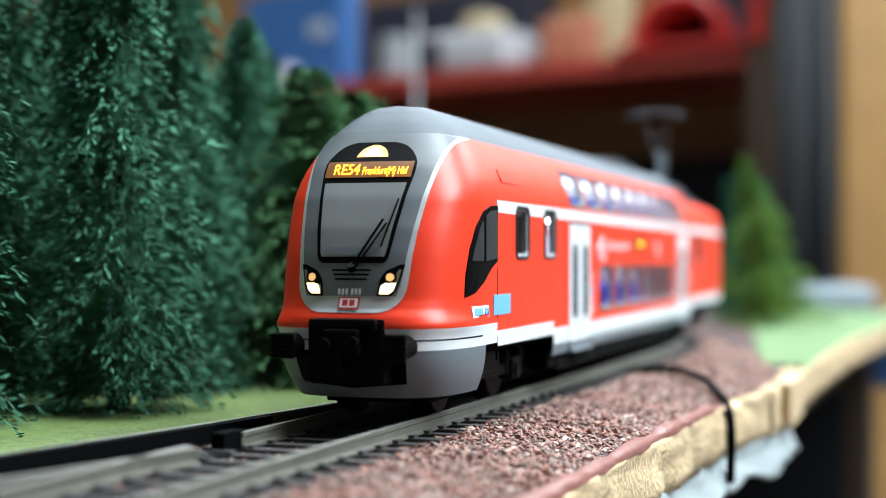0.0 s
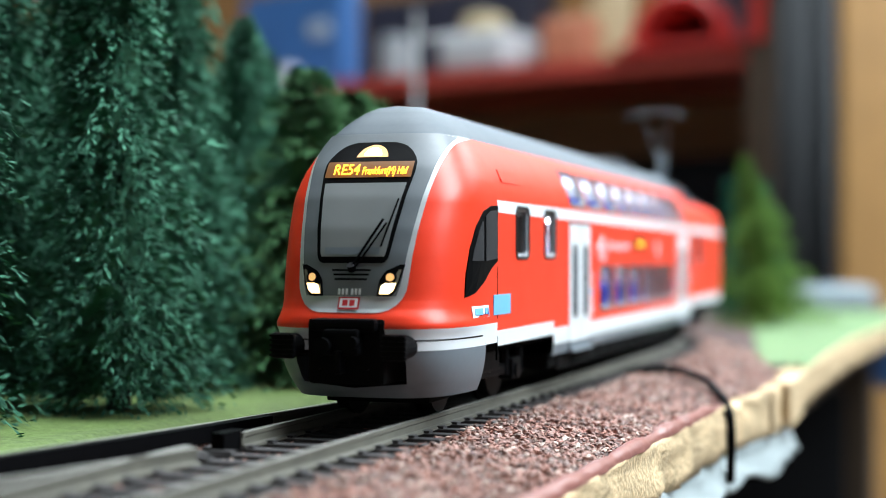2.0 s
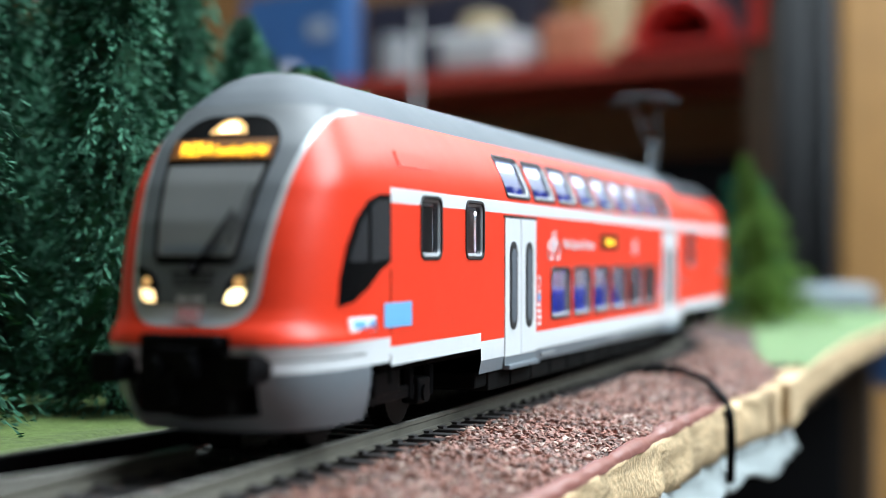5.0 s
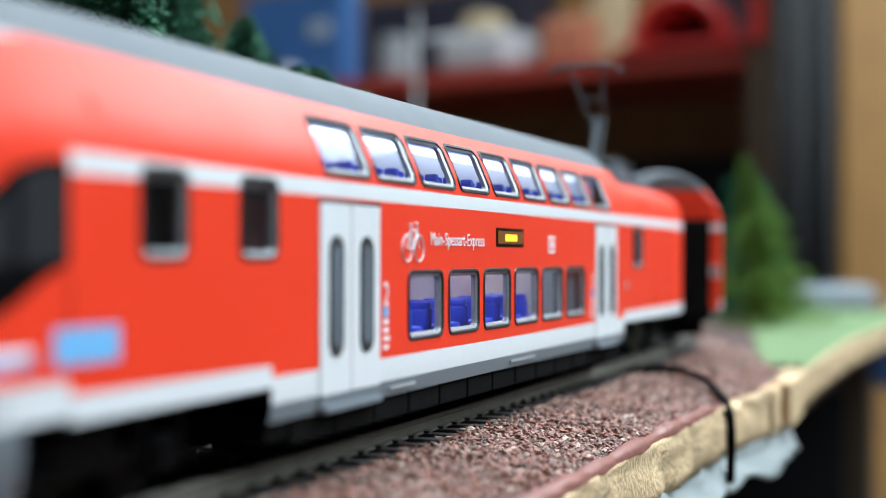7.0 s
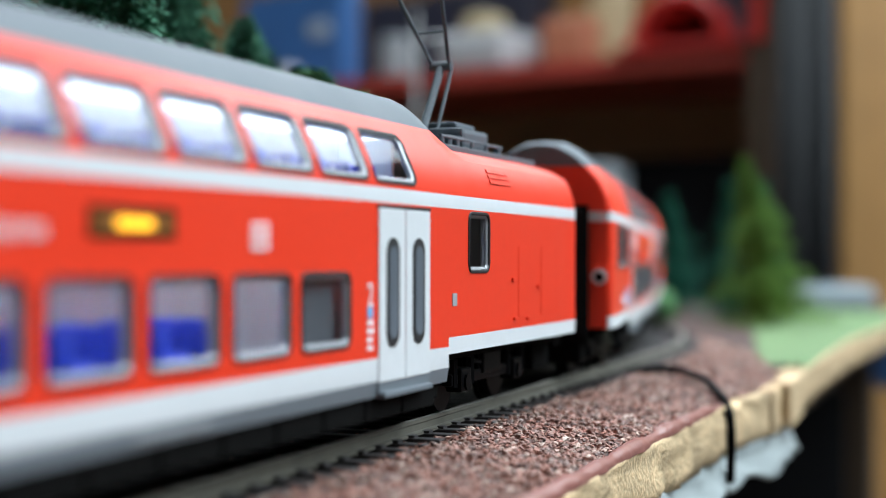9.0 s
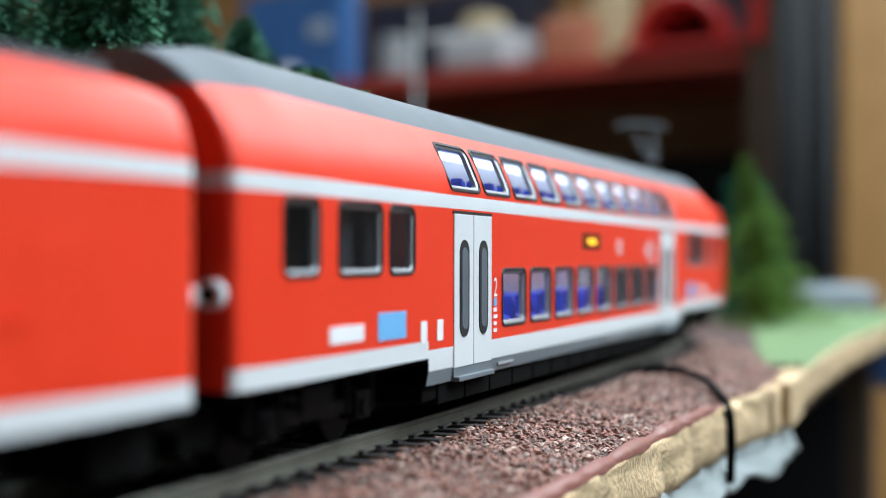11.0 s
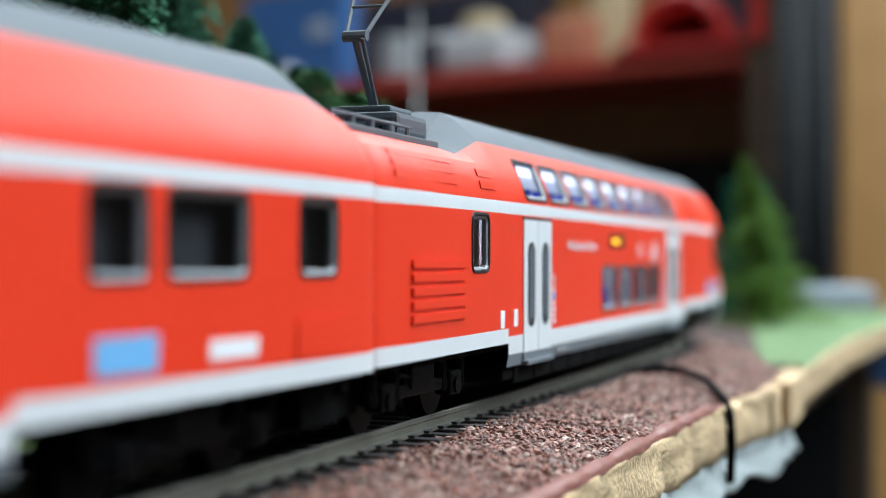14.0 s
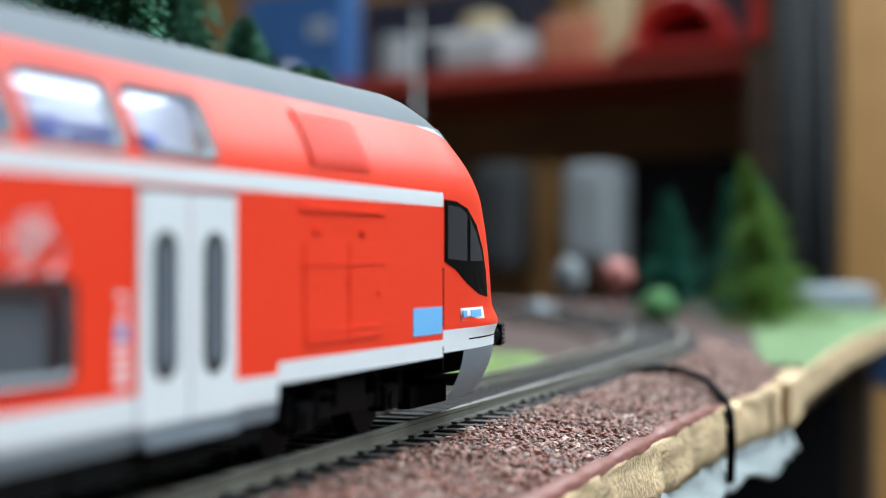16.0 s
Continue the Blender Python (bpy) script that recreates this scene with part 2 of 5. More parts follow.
def body_shell(c, car):
    qs = {c.front, c.rear}
    for a, b in c.doors + c.low + c.high + c.mid + c.drop:
        qs.update((a, b))
    for e, s in ((c.front, 1), (c.rear, -1)):
        qs.update(e + s * d for d in (0.3, 0.8, 1.6, 4.0, 12.0, 16.0))
    for a, b in c.well:
        qs.update(x + d for x in (a, b) for d in (-2.0, 0.0, 2.0) if c.front < x + d < c.rear)
    q = c.front
    while q < c.rear:
        if min(abs(q - x) for x in qs) > 3:
            qs.add(q)
        q += 8.0
    qs = sorted(x for x in qs if c.front <= x <= c.rear)
    verts, faces, idx = [], [], []
    for side in (1, -1):
        base = len(verts)
        for q in qs:
            for z in ROWS:
                verts.append(wall_point(c, q, z, side))
        nr = len(ROWS)
        for i in range(len(qs) - 1):
            qm = (qs[i] + qs[i + 1]) / 2
            well, door = in_spans(qm, c.well), in_spans(qm, c.doors)
            for j in range(nr - 1):
                zm = (ROWS[j] + ROWS[j + 1]) / 2
                if well and zm < 10.6:
                    continue
                if in_spans(qm, c.low) and 14.0 < zm < 23.4:
                    continue
                if in_spans(qm, c.high) and 36.3 < zm < 43.4:
                    continue
                if any(a <= qm <= b and lo < zm < hi for (a, b), (lo, hi) in c.midz.items()):
                    continue
                if zm > 45.7 and not (c.dropside and roof_cap(c, qm) < 45.2 and zm < 48.8):
                    m = 2
                elif 33.2 < zm < 35.3 or zm < (13.2 if well else 11.8):
                    m = 1 if zm > 8.6 else 3
                else:
                    m = 0
                a, b = base + i * nr + j, base + (i + 1) * nr + j
                f = (a, b, b + 1, a + 1) if side > 0 else (a, a + 1, b + 1, b)
                faces.append(f)
                idx.append(m)
    put("body", mesh_of("body", verts, faces, [RED, WHITE, GREY, SKIRT], idx, True, 14), car)
    # end walls with the gangway
    for e, s in ((c.front, -1), (c.rear, 1)):
        if s == c.nose:
            continue
        ring = [wall_point(c, e, z, 1) for z in ROWS if z > 9.9]
        ring = ring[:-1] + [ring[-1]] + [(-p[0], p[1], p[2]) for p in reversed(ring[:-1])]
        split = max(i for i, p in enumerate(ring[:len(ring) // 2 + 1]) if p[2] <= 45.8)
        m = len(ring)
        lower = list(range(split + 1)) + list(range(m - split - 1, m))
        upper = list(range(split, m - split))
        put("end_wall", mesh_of("end_wall", ring, [tuple(lower), tuple(upper)] if len(upper) > 2 else [tuple(range(m))], [RED, MASK], [0, 1] if len(upper) > 2 else [0]), car, "red end wall with a grey roof end")
        y0, y1 = sorted((e - c.zero + s * 0.05, e - c.zero + s * 0.25))
        for n in (1, -1):
            part("end_band", boxed(*sorted((n * 10.4, n * 14.3)), y0, y1, 33.2, 35.3), WHITE, car, "light grey band across the end wall")
        # added black box stands in for the shadow under and between the cars
        part("end_shade", boxed(-9, 9, *sorted((e - c.zero - s * 9, e - c.zero + s * 1.5)), 3.2, 9.3, bevel=0.6), MATT, car, "matt black drawgear box")
        deep = 5.0 if c.dropside > 0 or (c.nose == 0 and s < 0) else 1.2
        bm = boxed(-9.8, 9.8, *sorted((e - c.zero - s * 3.0, e - c.zero + s * deep)), 8, 36, bevel=1.2)
        for k in range(3):
            y = e - c.zero + s * deep * (0.16 + k * 0.32)
            box(bm, -10.3, 10.3, y - 0.4, y + 0.4, 7.6, 36.5)
        part("gangway", bm, MATT, car, "black rubber gangway bellows")
        for n in (12.6, -12.6) if deep > 2 else ():
            bm = rod(bmesh.new(), (n, e - c.zero, 21.5), (n, e - c.zero + s * 1.5, 21.5), 1.7, seg=16)
            lamp = part("end_lamp", bm, WHITE, car, "round white end lamp")
            part("lens", rod(bmesh.new(), (n, e - c.zero + s * 1.4, 21.5), (n, e - c.zero + s * 1.6, 21.5), 1.0, seg=14), BLACK, lamp, "dark lamp lens")


def pane_set(c, car, q0, q1, z0, z1, sides=(1, -1), handle=False):
    """One window: rubber frame, bright inner edge and pane."""
    for side in sides:
        def ring(d, out):
            a, b, lo, hi = q0 - d, q1 + d, z0 - d, z1 + d
            r = 1.3 + d
            pts = []
            for cx, cz, a0 in ((b - r, hi - r, 0), (a + r, hi - r, 90), (a + r, lo + r, 180), (b - r, lo + r, 270)):
                for k in range(4):
                    t = math.radians(a0 + 30 * k)
                    pts.append((cx + r * math.cos(t), cz + r * math.sin(t)))
            # steps along the leaning upper side
            return [wall_point(c, q, z, side, out) for q, z in pts]

        def band(name, spec, mat, label=""):
            rings = [ring(d, o) for d, o in spec]
            n = len(rings[0])
            vs = [v for r in rings for v in r]
            fs = []
            for k in range(len(rings) - 1):
                for i in range(n):
                    j = (i + 1) % n
                    fs.append((k * n + i, k * n + j, (k + 1) * n + j, (k + 1) * n + i))
            return put(name, mesh_of(name, vs, fs, [mat], None, False), car, label)

        fr = band("window", [(0.4, 0.02), (0.32, 0.2), (-0.05, 0.2), (-0.25, -0.3)], RUBBER, "black rubber window frame")
        ed = band("inner_edge", [(-0.2, -0.05), (-0.6, -0.3), (-0.7, -1.0)], CHROME, "bright metallic inner edge")
        zs = [z0 - 0.2, (z0 + z1) / 2, z1 + 0.2]
        vs = [wall_point(c, q, z, side, -0.5) for z in zs for q in (q0 - 0.2, q1 + 0.2)]
        pa = put("pane", mesh_of("pane", vs, [(0, 1, 3, 2), (2, 3, 5, 4)], [GLASS], None, True), car, "clear window pane")
        pa.visible_shadow = False
        for o in (ed, pa):
            o.parent = fr
            

def door_set(c, car, q0, q1):
    for side in (1, -1):
        mid = (q0 + q1) / 2
        X = lambda n: side * n
        for a, b in ((q0, mid - 0.15), (mid + 0.15, q1)):
            bm = boxed(*sorted((X(15.9), X(16.22))), a - c.zero, b - c.zero, 8.4, 32.4, bevel=0.1)
            leaf = part("door", bm, WHITE, car, "light grey sliding door leaf")
            w = (a + b) / 2 - c.zero
            for nm, hw, lo, hi, o0, o1, mt, lb in (("frame", 2.25, 13.0, 28.4, 16.1, 16.36, RUBBER, "rounded black window surround"),
                                                  ("pane", 1.5, 14.2, 27.2, 16.2, 16.42, None, "narrow dark door pane")):
                bm = bmesh.new()
                pts = [(w + hw * math.cos(t), (hi - hw if math.sin(t) > 0 else lo + hw) + hw * math.sin(t)) for t in [2 * math.pi * (k + 0.5) / 20 for k in range(20)]]
                v0 = [bm.verts.new((X(o0), p, z)) for p, z in pts]
                v1 = [bm.verts.new((X(o1), p, z)) for p, z in pts]
                bm.faces.new(v1)
                for i in range(20):
                    bm.faces.new((v0[i], v0[(i + 1) % 20], v1[(i + 1) % 20], v1[i]))
                o = part(nm, bm, mt or PANE_DARK, leaf, lb)
        bm = boxed(*sorted((X(15.9), X(16.12))), q0 - 0.35 - c.zero, q1 + 0.35 - c.zero, 32.4, 32.9)
        part("door_lintel", bm, RUBBER, car, "thin dark gap over the door")
        bm = boxed(*sorted((X(15.5), X(16.9))), q0 + 0.5 - c.zero, q1 - 0.5 - c.zero, 6.2, 7.0, bevel=0.2)
        part("step", bm, SKIRT, car, "grey folding door step")
        bm = boxed(*sorted((X(15.9), X(16.1))), q0 - c.zero, q1 - c.zero, 6.9, 8.4)
        part("door_sill", bm, SKIRT, car, "grey door sill")


PANE_DARK = paint("dark_door_glass", (0.13, 0.15, 0.18), 0.12, vary=0.2, scale=90, bump=0.0)


def interior(c, car):
    f, r = c.front + 3 - c.zero, c.rear - 3 - c.zero
    if c.nose < 0:
        f = c.front + 10 - c.zero
    if c.nose > 0:
        r = c.rear - 10 - c.zero
    bm = boxed(-14.8, 14.8, f, r, 12.0, 13.0)
    box(bm, 1.0, 2.0, f, r, 13.0, 33)
    part("lower_floor", bm, INDARK, car, "grey lower deck floor and centre wall")
    part("upper_floor", boxed(-14.6, 14.6, f, r, 33.4, 34.6), INNER, car, "white upper deck floor")
    lo = min(a for a, b in c.low + c.high) - c.zero
    hi = max(b for a, b in c.low + c.high) - c.zero
    part("ceiling_lining", boxed(-9.5, 9.5, lo - 12, hi + 12, 43.6, 44.0), INNER, car, "white upper deck lining")
    part("light_strip", boxed(2.0, 6.4, lo - 4, hi + 12, 43.2, 43.45), LAMPIN, car, "glowing white interior light strip")
    part("light_strip", boxed(9.5, 11.0, lo, hi, 33.1, 33.35), LAMPLOW, car, "glowing white interior light strip")
    part("inner_wall", boxed(1.5, 2.2, lo - 14, hi + 14, 34.7, 43.6), INNER, car, "pale inner wall")
    for y in (lo - 3, hi + 2):
        part("partition", boxed(2.3, 11.0, y, y + 1, 34.7, 43.1), INNER, car, "pale cross partition")
    for z, x, y0, y1 in ((13.0, 9.6, c.low[0][0] - c.zero - 2, c.low[-1][0] - c.zero - (14 if len(c.low) > 4 else 30)), (34.7, 9.4, lo, hi - 6)):
        y = y0
        while y < y1:
            tall = 4.9 if z < 20 else 3.2
            w_ = 4.0 if z < 20 else 2.6
            bm = boxed(x - w_, x + w_, y, y + 1.6, z, z + tall, bevel=0.6)
            box(bm, x - w_, x + w_, y + 1.6, y + 6.0, z + 0.6, z + 2.2, bevel=0.5)
            box(bm, x - w_ + 0.3, x - 0.2, y - 0.1, y + 1.5, z + tall - 0.3, z + tall + 0.9, bevel=0.4)
            box(bm, x + 0.3, x + w_ - 0.3, y - 0.1, y + 1.5, z + tall - 0.3, z + tall + 0.9, bevel=0.4)
            part("seat", bm, SEATBLUE, car, "blue double seat")
            y += 8.5


WHEELS = []


def bogie(c, car, q, shift=0.0):
    y = q - c.zero
    bg = thing("bogie", "", "")
    bg.parent = car
    bg.matrix_basis = Matrix.Translation((0, y * MM, 0))
    bm = bmesh.new()
    for n in (11.4, -11.4):
        box(bm, n - 0.9, n + 0.9, -20, 20, 4.6, 6.6, bevel=0.4)
        for w in (-14.4, 14.4):
            box(bm, n - 1.3, n + 1.5, w - 2.6, w + 2.6, 3.4, 7.4, bevel=0.5)
            rod(bm, (n - 0.5, w, 5.0), (n + 1.9, w, 5.0), 1.4, seg=12)
            for d in (-4.2, 4.2):
                rod(bm, (n + 0.3, w + d, 4.4), (n + 0.3, w + d, 9.0), 1.1, seg=8)
        box(bm, n - 0.7, n + 1.3, -5, 5, 5.6, 9.4, bevel=0.5)
        rod(bm, (n + 0.6, -9, 8.2), (n + 0.6, 9, 5.8), 0.5, seg=6)
    box(bm, -12, 12, -6, 6, 5.5, 9.5)
    for v in bm.verts:
        v.co.y += shift
    part("bogie_frame", bm, BLACK, bg, "black moulded bogie frame with springs")
    for w in (-14.4, 14.4):
        bm = bmesh.new()
        for n in (7.2, -7.2):
            rod(bm, (n - 1.3, 0, 0), (n + 1.3, 0, 0), 5.2, seg=24)
            rod(bm, (n * 0.86 - 0.4, 0, 0), (n * 0.86 + 0.4, 0, 0), 6.0, seg=24)
        rod(bm, (-12, 0, 0), (12, 0, 0), 1.0, seg=8)
        ws = part("wheelset", bm, STEELDARK, bg, "dark blackened metal wheelset")
        ws.matrix_basis = Matrix.Translation((0, (w + shift) * MM, 5.2 * MM))
        WHEELS.append((ws, (w + shift) * MM))
    return bg


STEELDARK = paint("blackened_wheel_steel", (0.006, 0.006, 0.006), 0.4, vary=0.2, scale=300, bump=0.0, spec=0.04)


def underframe(c, car):
    a, b = c.well[0][1] + 1 - c.zero, c.well[1][0] - 1 - c.zero
    part("underframe", boxed(-14.6, 14.6, a, b, 3.8, 6.5, bevel=0.5), MATT, car, "matt black underframe")
    y = a + 6
    while y < b - 12:
        part("equipment_box", boxed(-15.0, 15.0, y, y + 12.5, 3.0, 6.4, bevel=0.4), MATT, car, "matt black underfloor box")
        y += 13
    part("chassis", boxed(-13.0, 13.0, c.front + 3 - c.zero, c.rear - 3 - c.zero, 9.2, 11.0), MATT, car, "black chassis plate")


def text_mesh(body, size, mat):
    cu = bpy.data.curves.new("lettering", "FONT")
    cu.body, cu.size, cu.extrude = body, size * MM, 0.03 * MM
    tmp = new("lettering", cu)
    me = bpy.data.meshes.new_from_object(tmp.evaluated_get(bpy.context.evaluated_depsgraph_get()))
    bpy.data.objects.remove(tmp)
    me.materials.clear()
    me.materials.append(mat)
    return me


def side_text(c, car, body, size, q, z, mat, label, stretch=1.0, out=16.1):
    # reads along +q on the camera's side
    ob = put("lettering", text_mesh(body, size, mat), car, label)
    m = Matrix(((0, 0, 1, out * MM), (1, 0, 0, (q - c.zero) * MM), (0, 1, 0, z * MM), (0, 0, 0, 1)))
    ob.matrix_basis = m @ Matrix.Diagonal((stretch, 1, 1, 1))


def side_patch(c, car, name, q0, q1, z0, z1, mat, label="", out=16.12, side=1):
    return part(name, boxed(*sorted((side * 15.8, side * out)), q0 - c.zero, q1 - c.zero, z0, z1, bevel=0.04), mat, car, label)


def emblem(c, car, q0, q1, z0, z1):
    em = side_patch(c, car, "logo_sign", q0, q1, z0, z1, PRINTW, "small white outlined square emblem")
    side_patch(c, em, "logo_field", q0 + 0.45, q1 - 0.45, z0 + 0.45, z1 - 0.45, RED, "red emblem field", 16.17)
    for k in (0, 1):
        a = q0 + 0.95 + k * (q1 - q0 - 1.3) / 2
        side_patch(c, em, "logo_mark", a, a + (q1 - q0) * 0.24, z0 + 0.9, z1 - 0.9, PRINTW, "white emblem mark", 16.21)


def bars(c, car, q0, q1, z0, z1, rows, mat, label):
    bm = bmesh.new()
    h = (z1 - z0) / rows
    rnd = random.Random(int(q0 * 10))
    for r in range(rows):
        box(bm, 15.9, 16.1, q0 - c.zero, q0 + (q1 - q0) * rnd.uniform(0.7, 1) - c.zero, z0 + r * h, z0 + r * h + h * 0.55)
    part("marking", bm, mat, car, label)


def bicycle(c, car, q, z):
    bm = bmesh.new()
    y = q - c.zero
    for d in (-2.4, 2.4):
        for k in range(16):
            a, b = 2 * math.pi * k / 16, 2 * math.pi * (k + 1) / 16
            rod(bm, (16.1, y + d + 1.9 * math.cos(a), z + 1.9 * math.sin(a)), (16.1, y + d + 1.9 * math.cos(b), z + 1.9 * math.sin(b)), 0.14, seg=4)
    for p in (((-2.4, 0), (-1.0, 2.6)), ((-1.0, 2.6), (1.5, 2.6)), ((1.4, 3.4), (2.4, 0)), ((-2.4, 0), (0, 0)), ((0, 0), (1.5, 2.6)), ((0, 0), (-1.1, 3.2)), ((-1.7, 3.3), (-0.5, 3.3)), ((0.7, 3.6), (1.7, 3.6))):
        rod(bm, (16.1, y + p[0][0], z + p[0][1]), (16.1, y + p[1][0], z + p[1][1]), 0.15, seg=4)
    part("bicycle_sign", bm, PRINTW, car, "white bicycle pictogram")


def pantograph(c, car, q, s):
    """s: the way the elbow points along the car."""
    y = q - c.zero
    pg = thing("pantograph", "", "")
    pg.parent = car
    bm = boxed(-7, 7, y - 8, y + 8, 46.0, 46.8, bevel=0.3)
    for n in (-6, 6):
        for d in (-7, 7):
            rod(bm, (n, y + d, 44.4), (n, y + d, 46.4), 1.0, seg=10)
    part("base_frame", bm, GREY, pg, "grey pantograph base on insulators")
    bm = rod(bmesh.new(), (0, y - 4 * s, 46.8), (0, y + 6 * s, 60.5), 0.75)
    rod(bm, (1.6, y - 1 * s, 46.8), (1.6, y + 7 * s, 60.0), 0.35)
    rod(bm, (-2, y + 6 * s, 60.5), (2, y + 6 * s, 60.5), 0.9)
    part("lower_arm", bm, GREY, pg)
    bm = bmesh.new()
    for n in (-1, 1):
        rod(bm, (n * 1.6, y + 6 * s, 60.5), (n * 4.4, y - 6 * s, 73), 0.35)
    rod(bm, (-2.6, y + 1 * s, 66), (2.6, y + 1 * s, 66), 0.25)
    part("upper_arm", bm, GREY, pg)
    bm = bmesh.new()
    for d in (-1.6, 1.6):
        rod(bm, (-6.5, y - 6 * s + d, 73.6), (6.5, y - 6 * s + d, 73.6), 0.45)
        for n in (-1, 1):
            rod(bm, (n * 6.5, y - 6 * s + d, 73.6), (n * 9.5, y - 6 * s + d, 71.8), 0.35)
    rod(bm, (-4.4, y - 6 * s - 1.6, 73.3), (-4.4, y - 6 * s + 1.6, 73.3), 0.3)
    rod(bm, (4.4, y - 6 * s - 1.6, 73.3), (4.4, y - 6 * s + 1.6, 73.3), 0.3)
    part("collector_head", bm, GREY, pg)


# the driver's cab: a bulged nose, defined by its half width and rake at each height
NOSE = [(0.0, 27.6), (13.0, 28.6), (15.0, 29.0), (16.4, 28.6), (17.6, 27.7), (19.0, 27.1), (22.0, 26.6), (26.0, 25.7), (30.0, 24.3), (35.0, 21.8), (40.0, 18.4), (43.0, 15.8),
        (45.7, 13.6), (48.0, 11.0), (50.0, 8.0), (51.2, 5.2)]


def nose_front(z):
    """How far the nose stands before the plane at which it joins the body."""
    for (z0, y0), (z1, y1) in zip(NOSE, NOSE[1:]):
        if z <= z1:
            return y0 + (y1 - y0) * (z - z0) / (z1 - z0)
    return 5.2


def nose_point(a, z, out=0.0):
    """a: -1 to 1 across the nose; returns width, length ahead of the join, height."""
    def raw(a, z):
        n = half_width(max(z, 8.6)) if z > 10 else 16 - 0.12 * (10 - z) ** 1.3
        p = 3.6
        t = abs(a) * math.pi / 2
        cs, sn = math.cos(t), math.sin(t)
        n += 0.7 * math.exp(-((z - 15.0) / 1.3) ** 2) * min(1.0, 2.2 * cs)
        x = n * sn ** (2 / p) if sn > 0 else 0.0
        y = max(0.0, nose_front(z)) * max(cs, 0.0) ** (2 / 3.6)
        return Vector((math.copysign(x, a), y, z))
    P = raw(a, z)
    if out:
        e = 0.01
        da = raw(min(1, a + e), z) - raw(max(-1, a - e), z)
        dz = raw(a, min(51.0, z + 0.3)) - raw(a, max(1, z - 0.3))
        nn = da.cross(dz)
        if nn.length > 0:
            nn.normalize()
            if nn.y < 0:
                nn = -nn
            P = P + nn * out
    return P


def a_of(n, z):
    """The parameter at which the nose is n wide."""
    lo, hi = 0.0, 1.0
    for _ in range(30):
        m = (lo + hi) / 2
        if abs(nose_point(m, z).x) < abs(n):
            lo = m
        else:
            hi = m
    return math.copysign((lo + hi) / 2, n)


def nose_mesh(name, zs, left, right, out, mat, parent, tr, label="", cols=24, thick=0.0):
    """A patch on the nose between two edges given as widths at each height."""
    vs, fs = [], []
    for z in zs:
        l, r = a_of(left(z), z), a_of(right(z), z)
        for k in range(cols + 1):
            vs.append(tr(nose_point(l + (r - l) * k / cols, z, out)))
    w = cols + 1
    for j in range(len(zs) - 1):
        for k in range(cols):
            fs.append((j * w + k, j * w + k + 1, (j + 1) * w + k + 1, (j + 1) * w + k))
    return put(name, mesh_of(name, vs, fs, [mat], None, True), parent, label)


def steps(a, b, n):
    return [a + (b - a) * i / n for i in range(n + 1)]


def curve(points):
    """A width that follows (height, width) points smoothly."""
    def f(z):
        if z <= points[0][0]:
            return points[0][1]
        for (z0, w0), (z1, w1) in zip(points, points[1:]):
            if z <= z1:
                return w0 + (w1 - w0) * (z - z0) / (z1 - z0)
        return points[-1][1]
    return f


